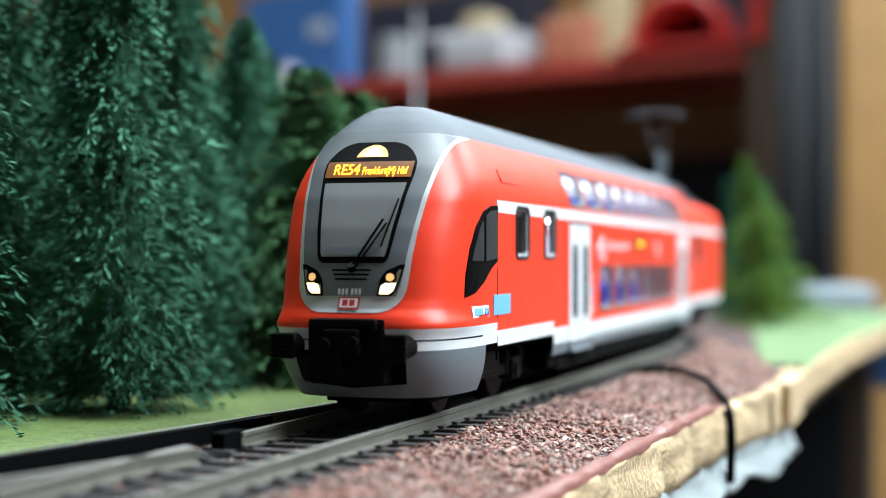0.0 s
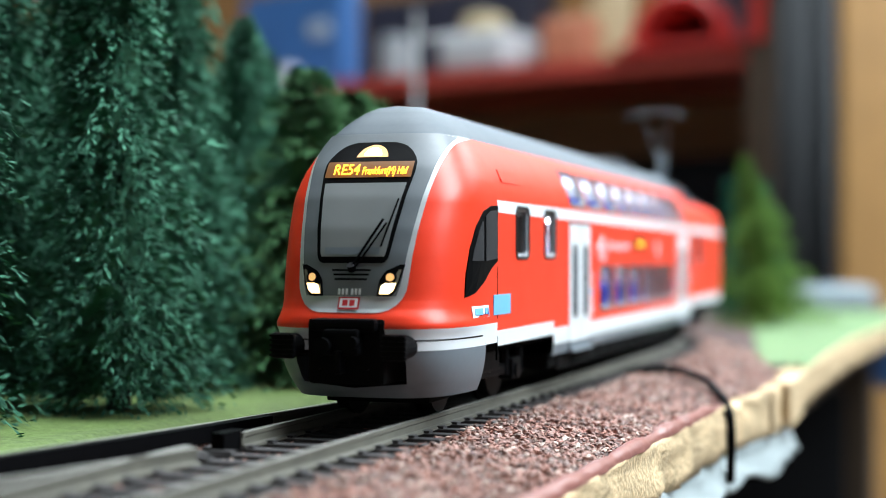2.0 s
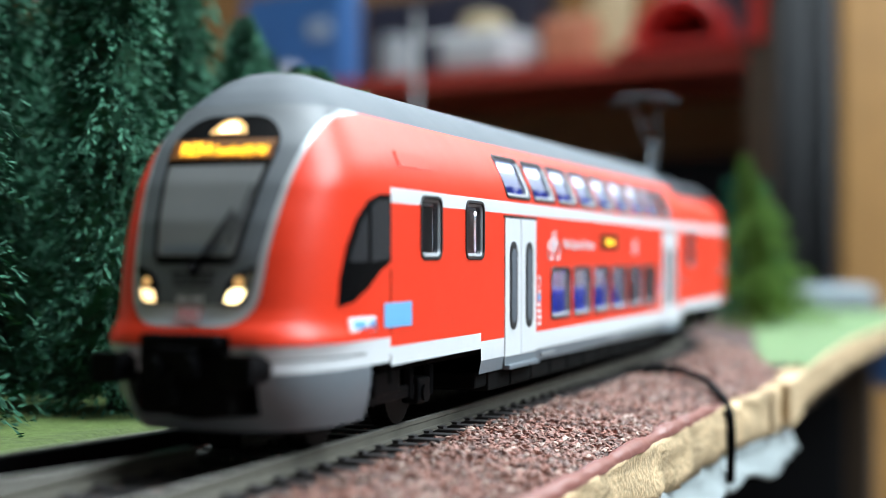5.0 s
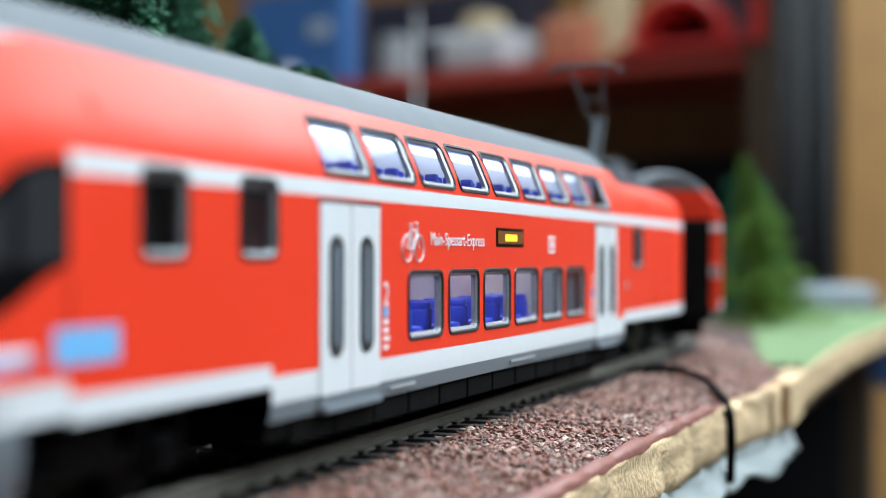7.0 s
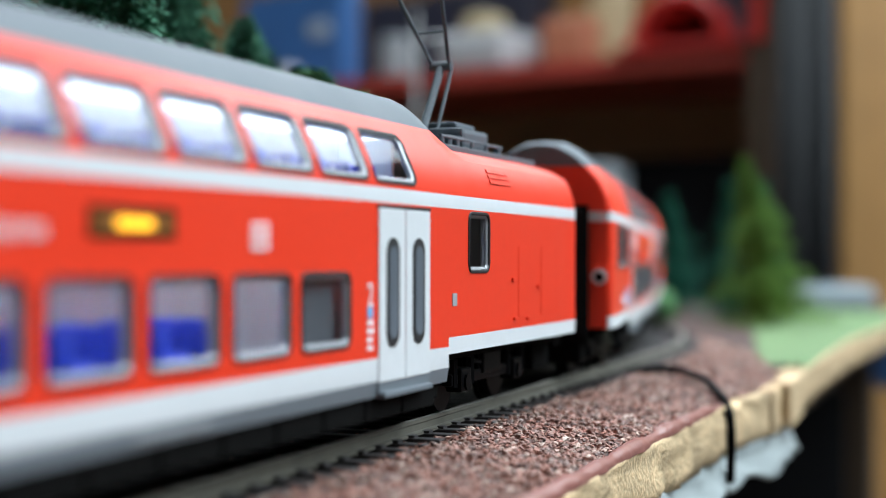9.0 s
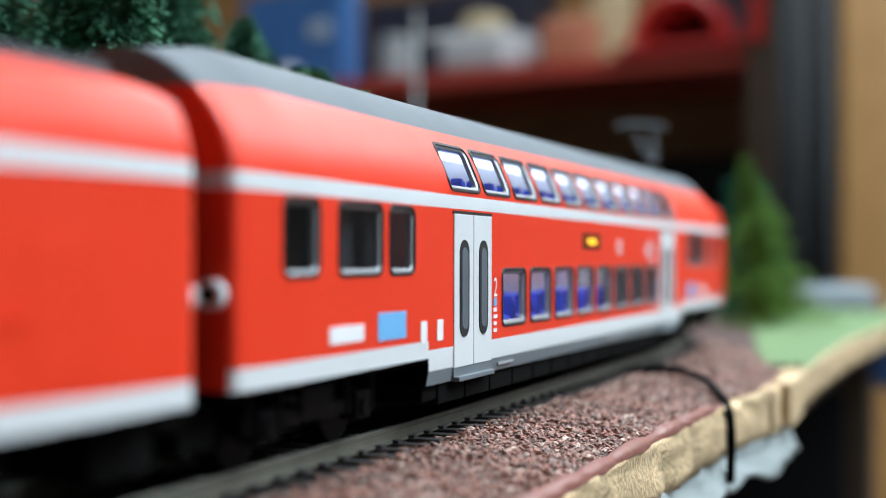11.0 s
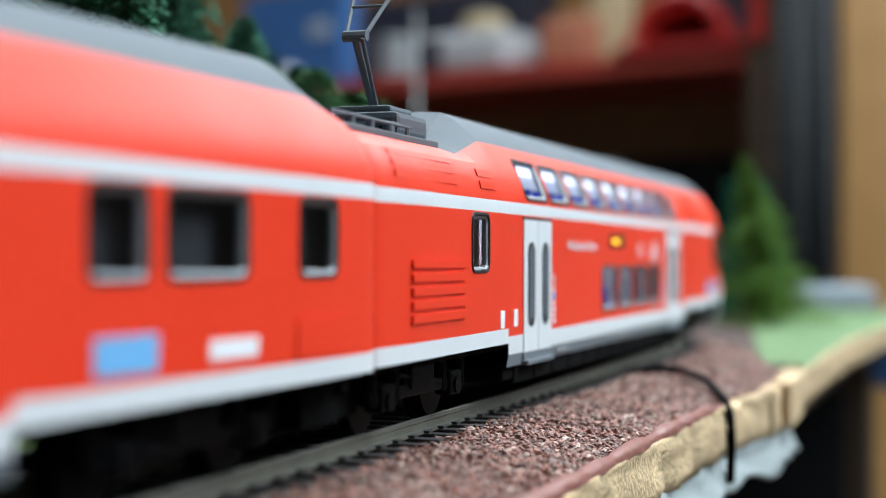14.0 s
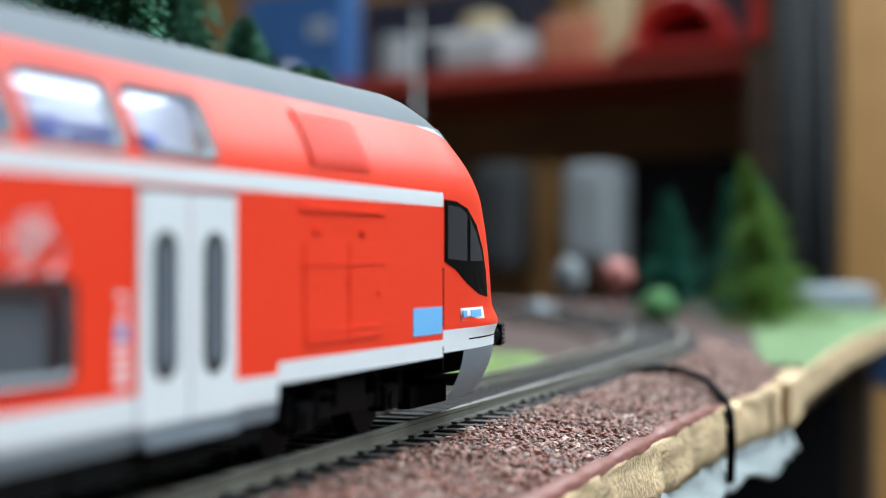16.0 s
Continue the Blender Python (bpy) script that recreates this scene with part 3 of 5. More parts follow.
def cab(c, car, lit):
    s = c.nose
    join = c.front if s < 0 else c.rear
    tr = lambda p: (p[0], join - c.zero + s * p[1] * (1.24 if s > 0 else 1.0), p[2])
    # shell
    zs = [z for z in ROWS if z >= 11.2] + [11.2, 14.6]
    zz = sorted(set(zs + steps(12.4, 19.0, 14) + steps(14.6, 45.7, 22) + steps(45.7, 51.2, 8)))
    vs, fs, idx = [], [], []
    A = [math.copysign(abs(t) ** 0.8, t) for t in steps(-1, 1, 48)]
    for z in zz:
        for a in A:
            vs.append(tr(nose_point(a, z)))
    w = len(A)
    for j in range(len(zz) - 1):
        zm = (zz[j] + zz[j + 1]) / 2
        for k in range(w - 1):
            fs.append((j * w + k, j * w + k + 1, (j + 1) * w + k + 1, (j + 1) * w + k))
            idx.append(1 if zm < 14.6 else (2 if zm > 45.7 else 0))
    put("cab_shell", mesh_of("cab_shell", vs, fs, [RED, WHITE, GREY], idx, True), car, "red moulded driver's cab shell")
    # apron below the buffers
    lower = steps(3.6, 11.5, 10)
    for sg in (1, -1):
        vs, fs = [], []
        for z in lower:
            taper = 1.0 - 0.13 * ((11.5 - z) / 7.9) ** 2
            for k in range(13):
                a = sg * (0.24 + 0.71 * k / 12)
                if z < 5.8:
                    a = sg * (0.95 * k / 12)
                p = nose_point(a, 10.0)
                vs.append(tr((p.x * taper, p.y * taper - (11.5 - z) * 0.12, z)))
        w = 13
        for j in range(len(lower) - 1):
            for k in range(12):
                fs.append((j * w + k, j * w + k + 1, (j + 1) * w + k + 1, (j + 1) * w + k))
        put("apron", mesh_of("apron", vs, fs, [SKIRT], None, True), car, "grey lower apron")
    Y = lambda d: join - c.zero + s * d * (1.24 if s > 0 else 1.0)
    yy = lambda a, b: sorted((Y(a), Y(b)))
    part("buffer_beam", boxed(-6.4, 6.4, *yy(8, 29.0), 6.0, 16.2, bevel=0.8), MATT, car, "matt black coupling pocket")
    # grey mask with silver edge, then the black windscreen
    W = curve([(17.0, 4.6), (17.15, 5.6), (17.5, 6.6), (18.2, 7.6), (19.2, 8.4), (20.5, 8.9), (22, 9.1), (26, 9.4), (30, 9.8), (35, 10.4), (40, 11.0), (44, 11.5), (46.6, 11.6)])
    G = curve([(19.6, 7.4), (21, 7.9), (22, 8.1), (26, 8.6), (30, 9.1), (35, 9.7), (40, 10.4), (44, 11.0), (45.7, 11.2), (46.8, 11.3)])
    zz = steps(17.0, 18.4, 12) + steps(18.4, 45.6, 40)[1:]
    nose_mesh("silver_edge", zz, lambda z: -W(z), W, 0.10, SILVER, car, tr, "silver outline of the cab front")
    gz = steps(19.6, 45.68, 50)
    nose_mesh("mask", gz, lambda z: -G(z), G, 0.2, MASK, car, tr, "slate grey cab front mask")
    B = curve([(24.6, 4.9), (24.8, 5.4), (25.3, 5.8), (26, 6.0), (30, 6.6), (35, 7.2), (39, 7.75), (40.6, 7.7), (41.6, 7.2), (42.6, 6.4), (43.4, 5.4), (43.9, 4.3), (44.1, 3.2)])
    bz = steps(24.6, 26, 8) + steps(26, 44.1, 50)[1:]
    nose_mesh("windscreen_surround", bz, lambda z: -B(z), B, 0.32, BLACK, car, tr, "glossy black windscreen surround")
    S_ = curve([(25.6, 5.2), (26.0, 5.4), (30, 5.95), (37.2, 6.9)])
    nose_mesh("windscreen", steps(25.6, 37.2, 20), lambda z: -S_(z), S_, 0.42, GLASSPANE, car, tr, "dark tinted windscreen")
    nose_mesh("dashboard", steps(25.9, 27.0, 3), lambda z: -4.7, lambda z: 4.4, 0.46, SKIRT, car, tr, "pale grey edge of the driver's desk")
    D_ = curve([(38.0, 7.3), (40.7, 7.3)])
    disp = nose_mesh("destination_display", steps(38.1, 40.7, 6), lambda z: -D_(z), D_, 0.44, AMBERDIM if lit else BLACK, car, tr, "amber lit destination display")
    if lit:
        # lettering lies on the sloping display
        top, bot = Vector(tr(nose_point(0, 40.7, 0.55))), Vector(tr(nose_point(0, 38.1, 0.55)))
        up = (top - bot).normalized()
        ax = Vector((1.0, 0, 0))
        nrm = ax.cross(up)
        for body, size, x, st in (("RE54", 3.0, -5.9, 0.72), ("Frankfurt(M) Hbf", 2.2, -0.9, 0.50)):
            o = put("lettering", text_mesh(body, size, AMBER), disp, "glowing amber letters")
            org = Vector(tr(nose_point(0, 38.5, 0.62))) + ax * x
            o.matrix_basis = Matrix(((ax.x, up.x, nrm.x, org.x * MM), (ax.y, up.y, nrm.y, org.y * MM), (ax.z, up.z, nrm.z, org.z * MM), (0, 0, 0, 1))) @ Matrix.Diagonal((st, 1, 1, 1))
        L_ = curve([(41.5, 2.7), (42.1, 2.5), (42.8, 2.0), (43.3, 1.3), (43.6, 0.4)])
        nose_mesh("top_reflector", steps(41.5, 43.6, 10), lambda z: -L_(z), L_, 0.40, HEADDIM, car, tr, "warm reflector of the upper headlamp")
        L_ = curve([(41.7, 1.5), (42.1, 1.5), (42.7, 1.1), (43.1, 0.4)])
        nose_mesh("top_lamp", steps(41.7, 43.1, 10), lambda z: -L_(z), L_, 0.46, HEAD, car, tr, "warm glowing upper headlamp")
    for sg in (1, -1):
        hl = lambda lo, hi: (lo, hi) if sg > 0 else (lambda z: -hi(z), lambda z: -lo(z))
        l, r = hl(curve([(19.5, 4.4), (22, 4.7), (23.4, 5.6), (24.4, 7.7)]), curve([(19.5, 6.6), (20.2, 7.3), (21.5, 7.8), (24.4, 8.5)]))
        h = nose_mesh("headlight", steps(19.5, 24.4, 16), l, r, 0.34, BLACK, car, tr, "headlight unit in a black housing")
        l, r = hl(curve([(19.8, 4.7), (21.4, 4.9), (21.5, 6.6), (23.6, 7.6)]), curve([(19.8, 6.5), (20.4, 7.1), (21.5, 7.5), (23.6, 8.0)]))
        nose_mesh("lens", steps(19.8, 23.6, 20), l, r, 0.46, REFLECTOR, h, tr, "silvery headlight reflector")

        def disc(name, x0, z0, rad, out, mat, label):
            wd = lambda z: max(0.0, rad * rad - (z - z0) ** 2) ** 0.5
            l, r = hl(lambda z: x0 - wd(z), lambda z: x0 + wd(z))
            return nose_mesh(name, steps(z0 - rad, z0 + rad, 12), l, r, out, mat, h, tr, label, cols=8)
        disc("bezel", 6.4, 22.4, 1.0, 0.52, BLACK, "dark ring of the upper lamp")
        disc("reflector", 6.4, 22.4, 0.62, 0.60, HEADDIM if lit else CHROME, "round upper reflector")
        l, r = hl(curve([(19.9, 4.9), (21.2, 5.2), (21.5, 5.9)]), curve([(19.9, 6.3), (20.4, 6.9), (21.5, 7.3)]))
        nose_mesh("lamp", steps(19.9, 21.5, 10), l, r, 0.56, (HEADLENS if sg < 0 else HEAD) if lit else CHROME, h, tr, "warm glowing lower headlamp", cols=8)
        # buffers
        bm = boxed(*sorted((sg * 7.2, sg * 11.0)), *yy(31.2, 32.4), 10.0, 14.0, bevel=0.5)
        for k in range(5):
            box(bm, *sorted((sg * 7.1, sg * 11.1)), *yy(32.2, 32.7), 10.4 + k * 0.75, 10.75 + k * 0.75)
        bf = part("buffer", bm, BLACK, car, "black ribbed buffer plate")
        part("buffer_shank", rod(bmesh.new(), (sg * 9.0, Y(21), 11.9), (sg * 9.0, Y(31.6), 11.9), 1.9, seg=16), BLACK, bf)
        # side window of the cab
        near = [(0.3, 34.3), (4.0, 34.2), (8.0, 33.2), (11.6, 30.6), (14.2, 27.0), (15.8, 23.0), (16.4, 19.2), (12.6, 19.8), (8.0, 21.6), (4.0, 23.8), (0.3, 25.0)]
        bm = bmesh.new()
        def on(y, z, out):
            # the point of the nose y ahead of the join on this side
            lo_, hi_ = 0.3, 1.0
            for _ in range(28):
                m = (lo_ + hi_) / 2
                if nose_point(m, z).y > y:
                    lo_ = m
                else:
                    hi_ = m
            return Vector(tr(nose_point(sg * (lo_ + hi_) / 2, z, out)))
        def plate(pts, out, mat, name, label, parent):
            bm = bmesh.new()
            n = len(pts)
            cy, cz = sum(p[0] for p in pts) / n, sum(p[1] for p in pts) / n
            rings = []
            for f in (1.0, 0.66, 0.33):
                rings.append([bm.verts.new(on(cy + (p[0] - cy) * f, cz + (p[1] - cz) * f, out)) for p in pts])
            edge = [bm.verts.new(on(p[0], p[1], -0.3)) for p in pts]
            cen = bm.verts.new(on(cy, cz, out))
            for i in range(n):
                j = (i + 1) % n
                bm.faces.new((edge[i], edge[j], rings[0][j], rings[0][i]))
                for a_, b_ in zip(rings, rings[1:]):
                    bm.faces.new((a_[i], a_[j], b_[j], b_[i]))
                bm.faces.new((rings[-1][i], rings[-1][j], cen))
            return part(name, bm, mat, parent, label)
        sw = plate(near, 0.18, BLACK, "cab_side_window", "black swept side window of the cab", car)
        if sg > 0:
            sign = plate([(5.5, 15.8), (14.0, 15.8), (14.0, 17.7), (5.5, 17.7)], 0.12, PRINTW, "line_sign", "white and blue line sticker", car)
            plate([(6.2, 16.2), (7.6, 16.2), (7.6, 17.3), (6.2, 17.3)], 0.2, PRINTB, "sign_mark", "blue mark", sign)
            plate([(9.0, 16.2), (12.8, 16.2), (12.8, 17.3), (9.0, 17.3)], 0.2, PRINTB, "sign_mark", "blue mark", sign)
        plate([(1.0, 33.5), (5.0, 33.3), (7.4, 32.4), (7.4, 25.0), (1.0, 25.4)], 0.3, PANE_BLACK, "pane", "dark grey glazed pane", sw)
        plate([(8.6, 31.6), (11.0, 29.4), (13.2, 26.4), (13.8, 25.0), (8.6, 25.0)], 0.3, PANE_BLACK, "pane", "dark grey glazed pane", sw)
    # grille, number bars, logo shape
    for k in range(3):
        z = 22.0 + k * 0.7
        nose_mesh("grille_slot", steps(z, z + 0.3, 2), lambda q: -2.7 - k * 0.25, lambda q: 2.7 + k * 0.25, 0.26, BLACK, car, tr, "dark ventilation slot")
    for k in range(6):
        x = -1.95 + k * 0.62 + (0.3 if k > 2 else 0)
        nose_mesh("number_bar", steps(19.75, 20.7, 2), lambda q: x, lambda q: x + 0.4, 0.27, PRINTW, car, tr, "small pale number bar", cols=2)
    nose_mesh("logo_border", steps(17.4, 19.4, 4), lambda z: -1.75, lambda z: 1.75, 0.30, PRINTR, car, tr, "red bordered rectangular emblem")
    nose_mesh("logo_field", steps(17.65, 19.15, 4), lambda z: -1.5, lambda z: 1.5, 0.36, PRINTW, car, tr, "white emblem field")
    nose_mesh("logo_mark", steps(17.95, 18.9, 4), lambda z: -1.0, lambda z: -0.15, 0.40, PRINTR, car, tr, "red emblem mark", cols=3)
    nose_mesh("logo_mark", steps(17.95, 18.9, 4), lambda z: 0.15, lambda z: 1.0, 0.40, PRINTR, car, tr, "red emblem mark", cols=3)
    # wiper
    P = lambda n, z, o: tr(nose_point(a_of(n, z), z, o))
    hx = 1 if s < 0 else -1
    bm = rod(bmesh.new(), P(0.2 * hx, 24.0, 0.8), P(4.6 * hx, 31.0, 1.3), 0.2, seg=6)
    rod(bm, P(0.9 * hx, 24.0, 0.8), P(5.2 * hx, 30.4, 1.3), 0.16, seg=6)
    rod(bm, P(4.6 * hx, 27.0, 0.8), P(6.3 * hx, 34.4, 0.9), 0.16, seg=6)
    rod(bm, P(0.1 * hx, 23.6, 0.2), P(0.1 * hx, 24.2, 1.0), 0.7, seg=12)
    part("wiper", bm, BLACK, car, "black windscreen wiper with two arms")
    for z in (12.7,):
        nose_mesh("seam", steps(z, z + 0.22, 2), lambda q: -15.95, lambda q: 15.95, 0.05, BLACK, car, tr, "thin dark seam", cols=48)
    for z0, z1 in ((8.2, 12.2), (15.2, 24.0)):
        for sg in (1, -1):
            part("seam", boxed(*sorted((sg * 15.7, sg * 16.06)), *yy(-0.1, 0.12), z0, z1), BLACK, car, "thin dark joint of the cab")
    part("rail_guard", boxed(-9.0, 9.0, *yy(3, 15), 2.0, 5.6, bevel=0.5), MATT, car, "matt black rail guard under the apron")
    # coupling
    bm = boxed(-5.4, 5.4, *yy(26.0, 30.4), 14.2, 16.2, bevel=0.7)
    box(bm, -3.0, 3.0, *yy(23, 31.4), 10.6, 14.6, bevel=0.6)
    rod(bm, (-2.6, Y(31), 12.0), (-2.6, Y(32.6), 12.0), 1.4, seg=14)
    rod(bm, (2.2, Y(31), 12.6), (2.2, Y(32.4), 12.6), 1.0, seg=12)
    box(bm, -0.5, 0.5, *yy(30, 32.4), 7.8, 11.4, bevel=0.3)
    for k in (-1, 1):
        rod(bm, (k * 4.6, Y(23), 11.4), (k * 4.0, Y(29), 8.0), 0.5, seg=6)
    part("coupler", bm, BLACK, car, "black centre coupler with hoses")


AMBERSIDE = glow("amber_side_matrix", (1.0, 0.45, 0.02), 1.9)
PANE_BLACK = paint("black_side_glass", (0.03, 0.031, 0.035), 0.12, vary=0.15, scale=60, bump=0.0)
HEADLENS = glow("headlight_glow", (1.0, 0.72, 0.36), 2.4)
REFLECTOR = paint("lamp_reflector", (0.42, 0.38, 0.30), 0.22, metal=0.7, vary=0.3, scale=300, bump=0.1)
GLASSPANE = paint("smoked_windscreen", (0.22, 0.23, 0.235), 0.12, vary=0.15, scale=60, bump=0.0)


def roof_gear(c, car):
    a, b = c.drop[0]
    s = c.dropside
    end = c.rear if s > 0 else c.front
    bm = bmesh.new()
    y0, y1 = sorted((end - s * 44 - c.zero, end - s * 30 - c.zero))
    box(bm, -7, 7, y0, y1, 44.6, 48.6, bevel=1.0)
    box(bm, -5, 5, y0 + 2, y1 - 2, 48.4, 49.8, bevel=0.6)
    part("roof_box", bm, GREY, car, "grey rooftop equipment box")
    bm = boxed(-8.0, 8.0, *sorted((b - s * 1 - c.zero, end - s * 5 - c.zero)), 43.6, 44.9, bevel=0.3)
    y = min(b, end) - c.zero + 4
    for k in range(5):
        rod(bm, (6.8, y + k * 7.5, 44.8), (6.8, y + k * 7.5, 46.2), 0.7, seg=10)
        rod(bm, (-6.8, y + k * 7.5, 44.8), (-6.8, y + k * 7.5, 46.2), 0.7, seg=10)
    rod(bm, (6.8, y, 46.3), (6.8, y + 32, 46.3), 0.3)
    part("roof_tray", bm, GREY, car, "grey roof tray with insulators and conductor")
    pantograph(c, car, b + s * (16 if s > 0 else 10), s)


def louvre(c, car, q0, q1, z0, z1, n, mat=RED, label="red ventilation louvre", out=0.22):
    bm = bmesh.new()
    for i in range(n):
        z = z0 + (z1 - z0) * i / n
        zt = z + (z1 - z0) / n * 0.6
        p = [wall_point(c, q, zz, 1, o) for q in (q0, q1) for zz, o in ((z, 0.02), (z, out), (zt, out), (zt, 0.02))]
        v = [bm.verts.new(x) for x in p]
        for f in ((0, 1, 5, 4), (1, 2, 6, 5), (2, 3, 7, 6), (0, 3, 2, 1), (4, 5, 6, 7)):
            bm.faces.new([v[k] for k in f])
    part("louvre", bm, mat, car, label)


# near-black and grey: the dimness inside the cars, put into colour
SHADE = paint("dim_interior_sheet", (0.03, 0.031, 0.036), 0.5, vary=0.2, scale=120, bump=0.0)
DIMGREY = paint("grey_dim_interior", (0.10, 0.105, 0.115), 0.5, vary=0.15, scale=120, bump=0.0)


def build_car(name, label, c, lit=False, dimmed=1):
    car = thing(name, label, "model train", "double-deck train cars")
    body_shell(c, car)
    for a, b in c.low:
        pane_set(c, car, a, b, 14.0, 23.4)
    for a, b in c.high:
        pane_set(c, car, a, b, 36.3, 43.4)
    for a, b in c.mid:
        pane_set(c, car, a, b, *c.midz[(a, b)])
    # added sheets close behind these windows stand in for the unlit interior
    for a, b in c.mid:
        part("dim_sheet", boxed(11.8, 12.4, a - 4 - c.zero, b + 6 - c.zero, 20.5, 35.2), SHADE, car, "dark lining behind the window")
    # the last lower windows get an added grey sheet in place of interior shade
    for a, b in c.low[-dimmed:]:
        part("grey_dim_sheet", boxed(13.6, 14.2, a - 1 - c.zero, b + 2 - c.zero, 13.2, 24.2), DIMGREY, car, "grey blind behind the window")
    for a, b in c.doors:
        door_set(c, car, a, b)
        bars(c, car, *((b + 1.4, b + 3.8) if a < 60 else (a - 3.8, a - 1.4)), 13.0, 17.6, 4, PRINTW, "small white door notices")
        qq = (b + 1.4) if a < 60 else (a - 3.8)
        side_text(c, car, "2", 4.6, qq, 19.0, PRINTW, "white class figure", 0.9)
        side_patch(c, car, "notice", qq + 0.1, qq + 1.9, 17.4, 18.8, PRINTB, "small blue notice")
    interior(c, car)
    underframe(c, car)
    bogies = [bogie(c, car, c.zero, 8.0 if c.nose < 0 else 0.0), bogie(c, car, c.zero + c.base, -8.0 if c.nose > 0 else 0.0)]
    if c.nose:
        cab(c, car, lit)
    if c.dropside:
        roof_gear(c, car)
    bars(c, car, c.doors[0][1] + 4, c.doors[0][1] + 14, 7.3, 8.1, 1, PRINTG, "tiny grey lettering on the sill")
    bars(c, car, c.doors[1][0] - 60, c.doors[1][0] - 40, 7.3, 8.1, 1, PRINTG, "tiny grey lettering on the sill")
    return car, bogies


car_a, bogies_a = build_car("control_car", "red double-deck model control car with lit cab and grey roof", CAR_A, True)
side_text(CAR_A, car_a, "Main-Spessart-Express", 2.8, 8.6, 27.4, PRINTW, "white line name lettering", 1.0)
bicycle(CAR_A, car_a, 1.6, 26.9)
emblem(CAR_A, car_a, 72.3, 76.6, 26.4, 29.6)
side_patch(CAR_A, car_a, "display_frame", 40.5, 56.0, 27.4, 30.6, BLACK, "recessed black display frame")
side_patch(CAR_A, car_a, "side_display", 41.1, 55.4, 27.9, 30.1, AMBERDIM, "amber lit side display", 16.2)
side_patch(CAR_A, car_a, "display_lamp", 45.0, 51.5, 28.4, 29.5, AMBERSIDE, "bright amber part of the display", 16.26)
side_patch(CAR_A, car_a, "blue_sign", -85.5, -75.0, 15.9, 19.3, PRINTB, "light blue rectangular sticker")
bars(CAR_A, car_a, -84.0, -79.0, 16.6, 18.6, 3, PRINTW, "pale writing on the sticker")
louvre(CAR_A, car_a, -78, -66, 38.6, 42.2, 1, RED, "shallow raised red hatch")
side_patch(CAR_A, car_a, "notice", 137.4, 139.4, 18.0, 20.0, PRINTG, "small grey square notice")
louvre(CAR_A, car_a, 157, 168, 38.0, 40.8, 3)
side_patch(CAR_A, car_a, "hatch", 170.5, 180.5, 15.0, 27.5, RED, "raised red equipment hatch", 16.08)
side_patch(CAR_A, car_a, "hatch", 184.0, 195.0, 15.0, 27.5, RED, "raised red equipment hatch", 16.08)

car_b, bogies_b = build_car("middle_car", "red double-deck model middle car with grey roof", CAR_B, False, 3)
side_patch(CAR_B, car_b, "display_frame", 81.5, 96.5, 27.4, 30.6, BLACK, "recessed black display frame")
side_patch(CAR_B, car_b, "side_display", 82.1, 95.9, 27.9, 30.1, AMBERDIM, "amber lit side display", 16.2)
side_patch(CAR_B, car_b, "display_lamp", 85.5, 92.0, 28.4, 29.5, AMBERSIDE, "bright amber part of the display", 16.26)
emblem(CAR_B, car_b, 113.0, 117.0, 26.4, 29.4)
bicycle(CAR_B, car_b, 149.5, 26.6)
for q0 in (-31.0, 203.2):
    side_patch(CAR_B, car_b, "blue_sign", q0, q0 + 10.5, 14.2, 18.0, PRINTB, "light blue rectangular sticker")
    side_patch(CAR_B, car_b, "line_sign", q0 + (20 if q0 > 0 else -16), q0 + (30 if q0 > 0 else -5), 14.6, 16.8, PRINTW, "pale blue and white sticker")
louvre(CAR_B, car_b, 242.0, 254.0, 13.8, 21.5, 1, RED, "raised red panel")
for q0 in (-14.5, -7.5):
    side_patch(CAR_B, car_b, "notice", q0, q0 + 2.6, 13.0, 16.2, PRINTW, "small white notice")

car_c, bogies_c = build_car("end_car", "red double-deck model end car with dark cab and grey roof", CAR_C)
side_text(CAR_C, car_c, "Main-Spessart-Express", 2.8, 31.7, 27.2, PRINTW, "white line name lettering", 1.0)
side_patch(CAR_C, car_c, "display_frame", 69.7, 85.0, 27.8, 30.8, BLACK, "recessed black display frame")
side_patch(CAR_C, car_c, "side_display", 70.3, 84.4, 28.2, 30.4, AMBERDIM, "amber lit side display", 16.2)
side_patch(CAR_C, car_c, "display_lamp", 72.0, 78.5, 28.7, 29.8, AMBERSIDE, "bright amber part of the display", 16.26)
emblem(CAR_C, car_c, 101.5, 106.0, 25.8, 28.8)
bicycle(CAR_C, car_c, 121.5, 26.0)
side_patch(CAR_C, car_c, "blue_sign", 206.6, 217.4, 14.2, 18.2, PRINTB, "light blue rectangular sticker")
louvre(CAR_C, car_c, 176, 193, 37.2, 44.4, 9, out=0.4)
louvre(CAR_C, car_c, -57, -33, 16.0, 26.0, 5, RED, "raised red panel ribs", 0.45)
louvre(CAR_C, car_c, -62, -36, 37.0, 42.0, 3)
louvre(CAR_C, car_c, -24, -16, 37.0, 41.0, 2)
side_patch(CAR_C, car_c, "hatch", 173.5, 185.0, 14.6, 27.5, RED, "raised red equipment hatch", 16.16)
side_patch(CAR_C, car_c, "hatch", 186.0, 196.0, 14.6, 27.5, RED, "raised red equipment hatch", 16.16)
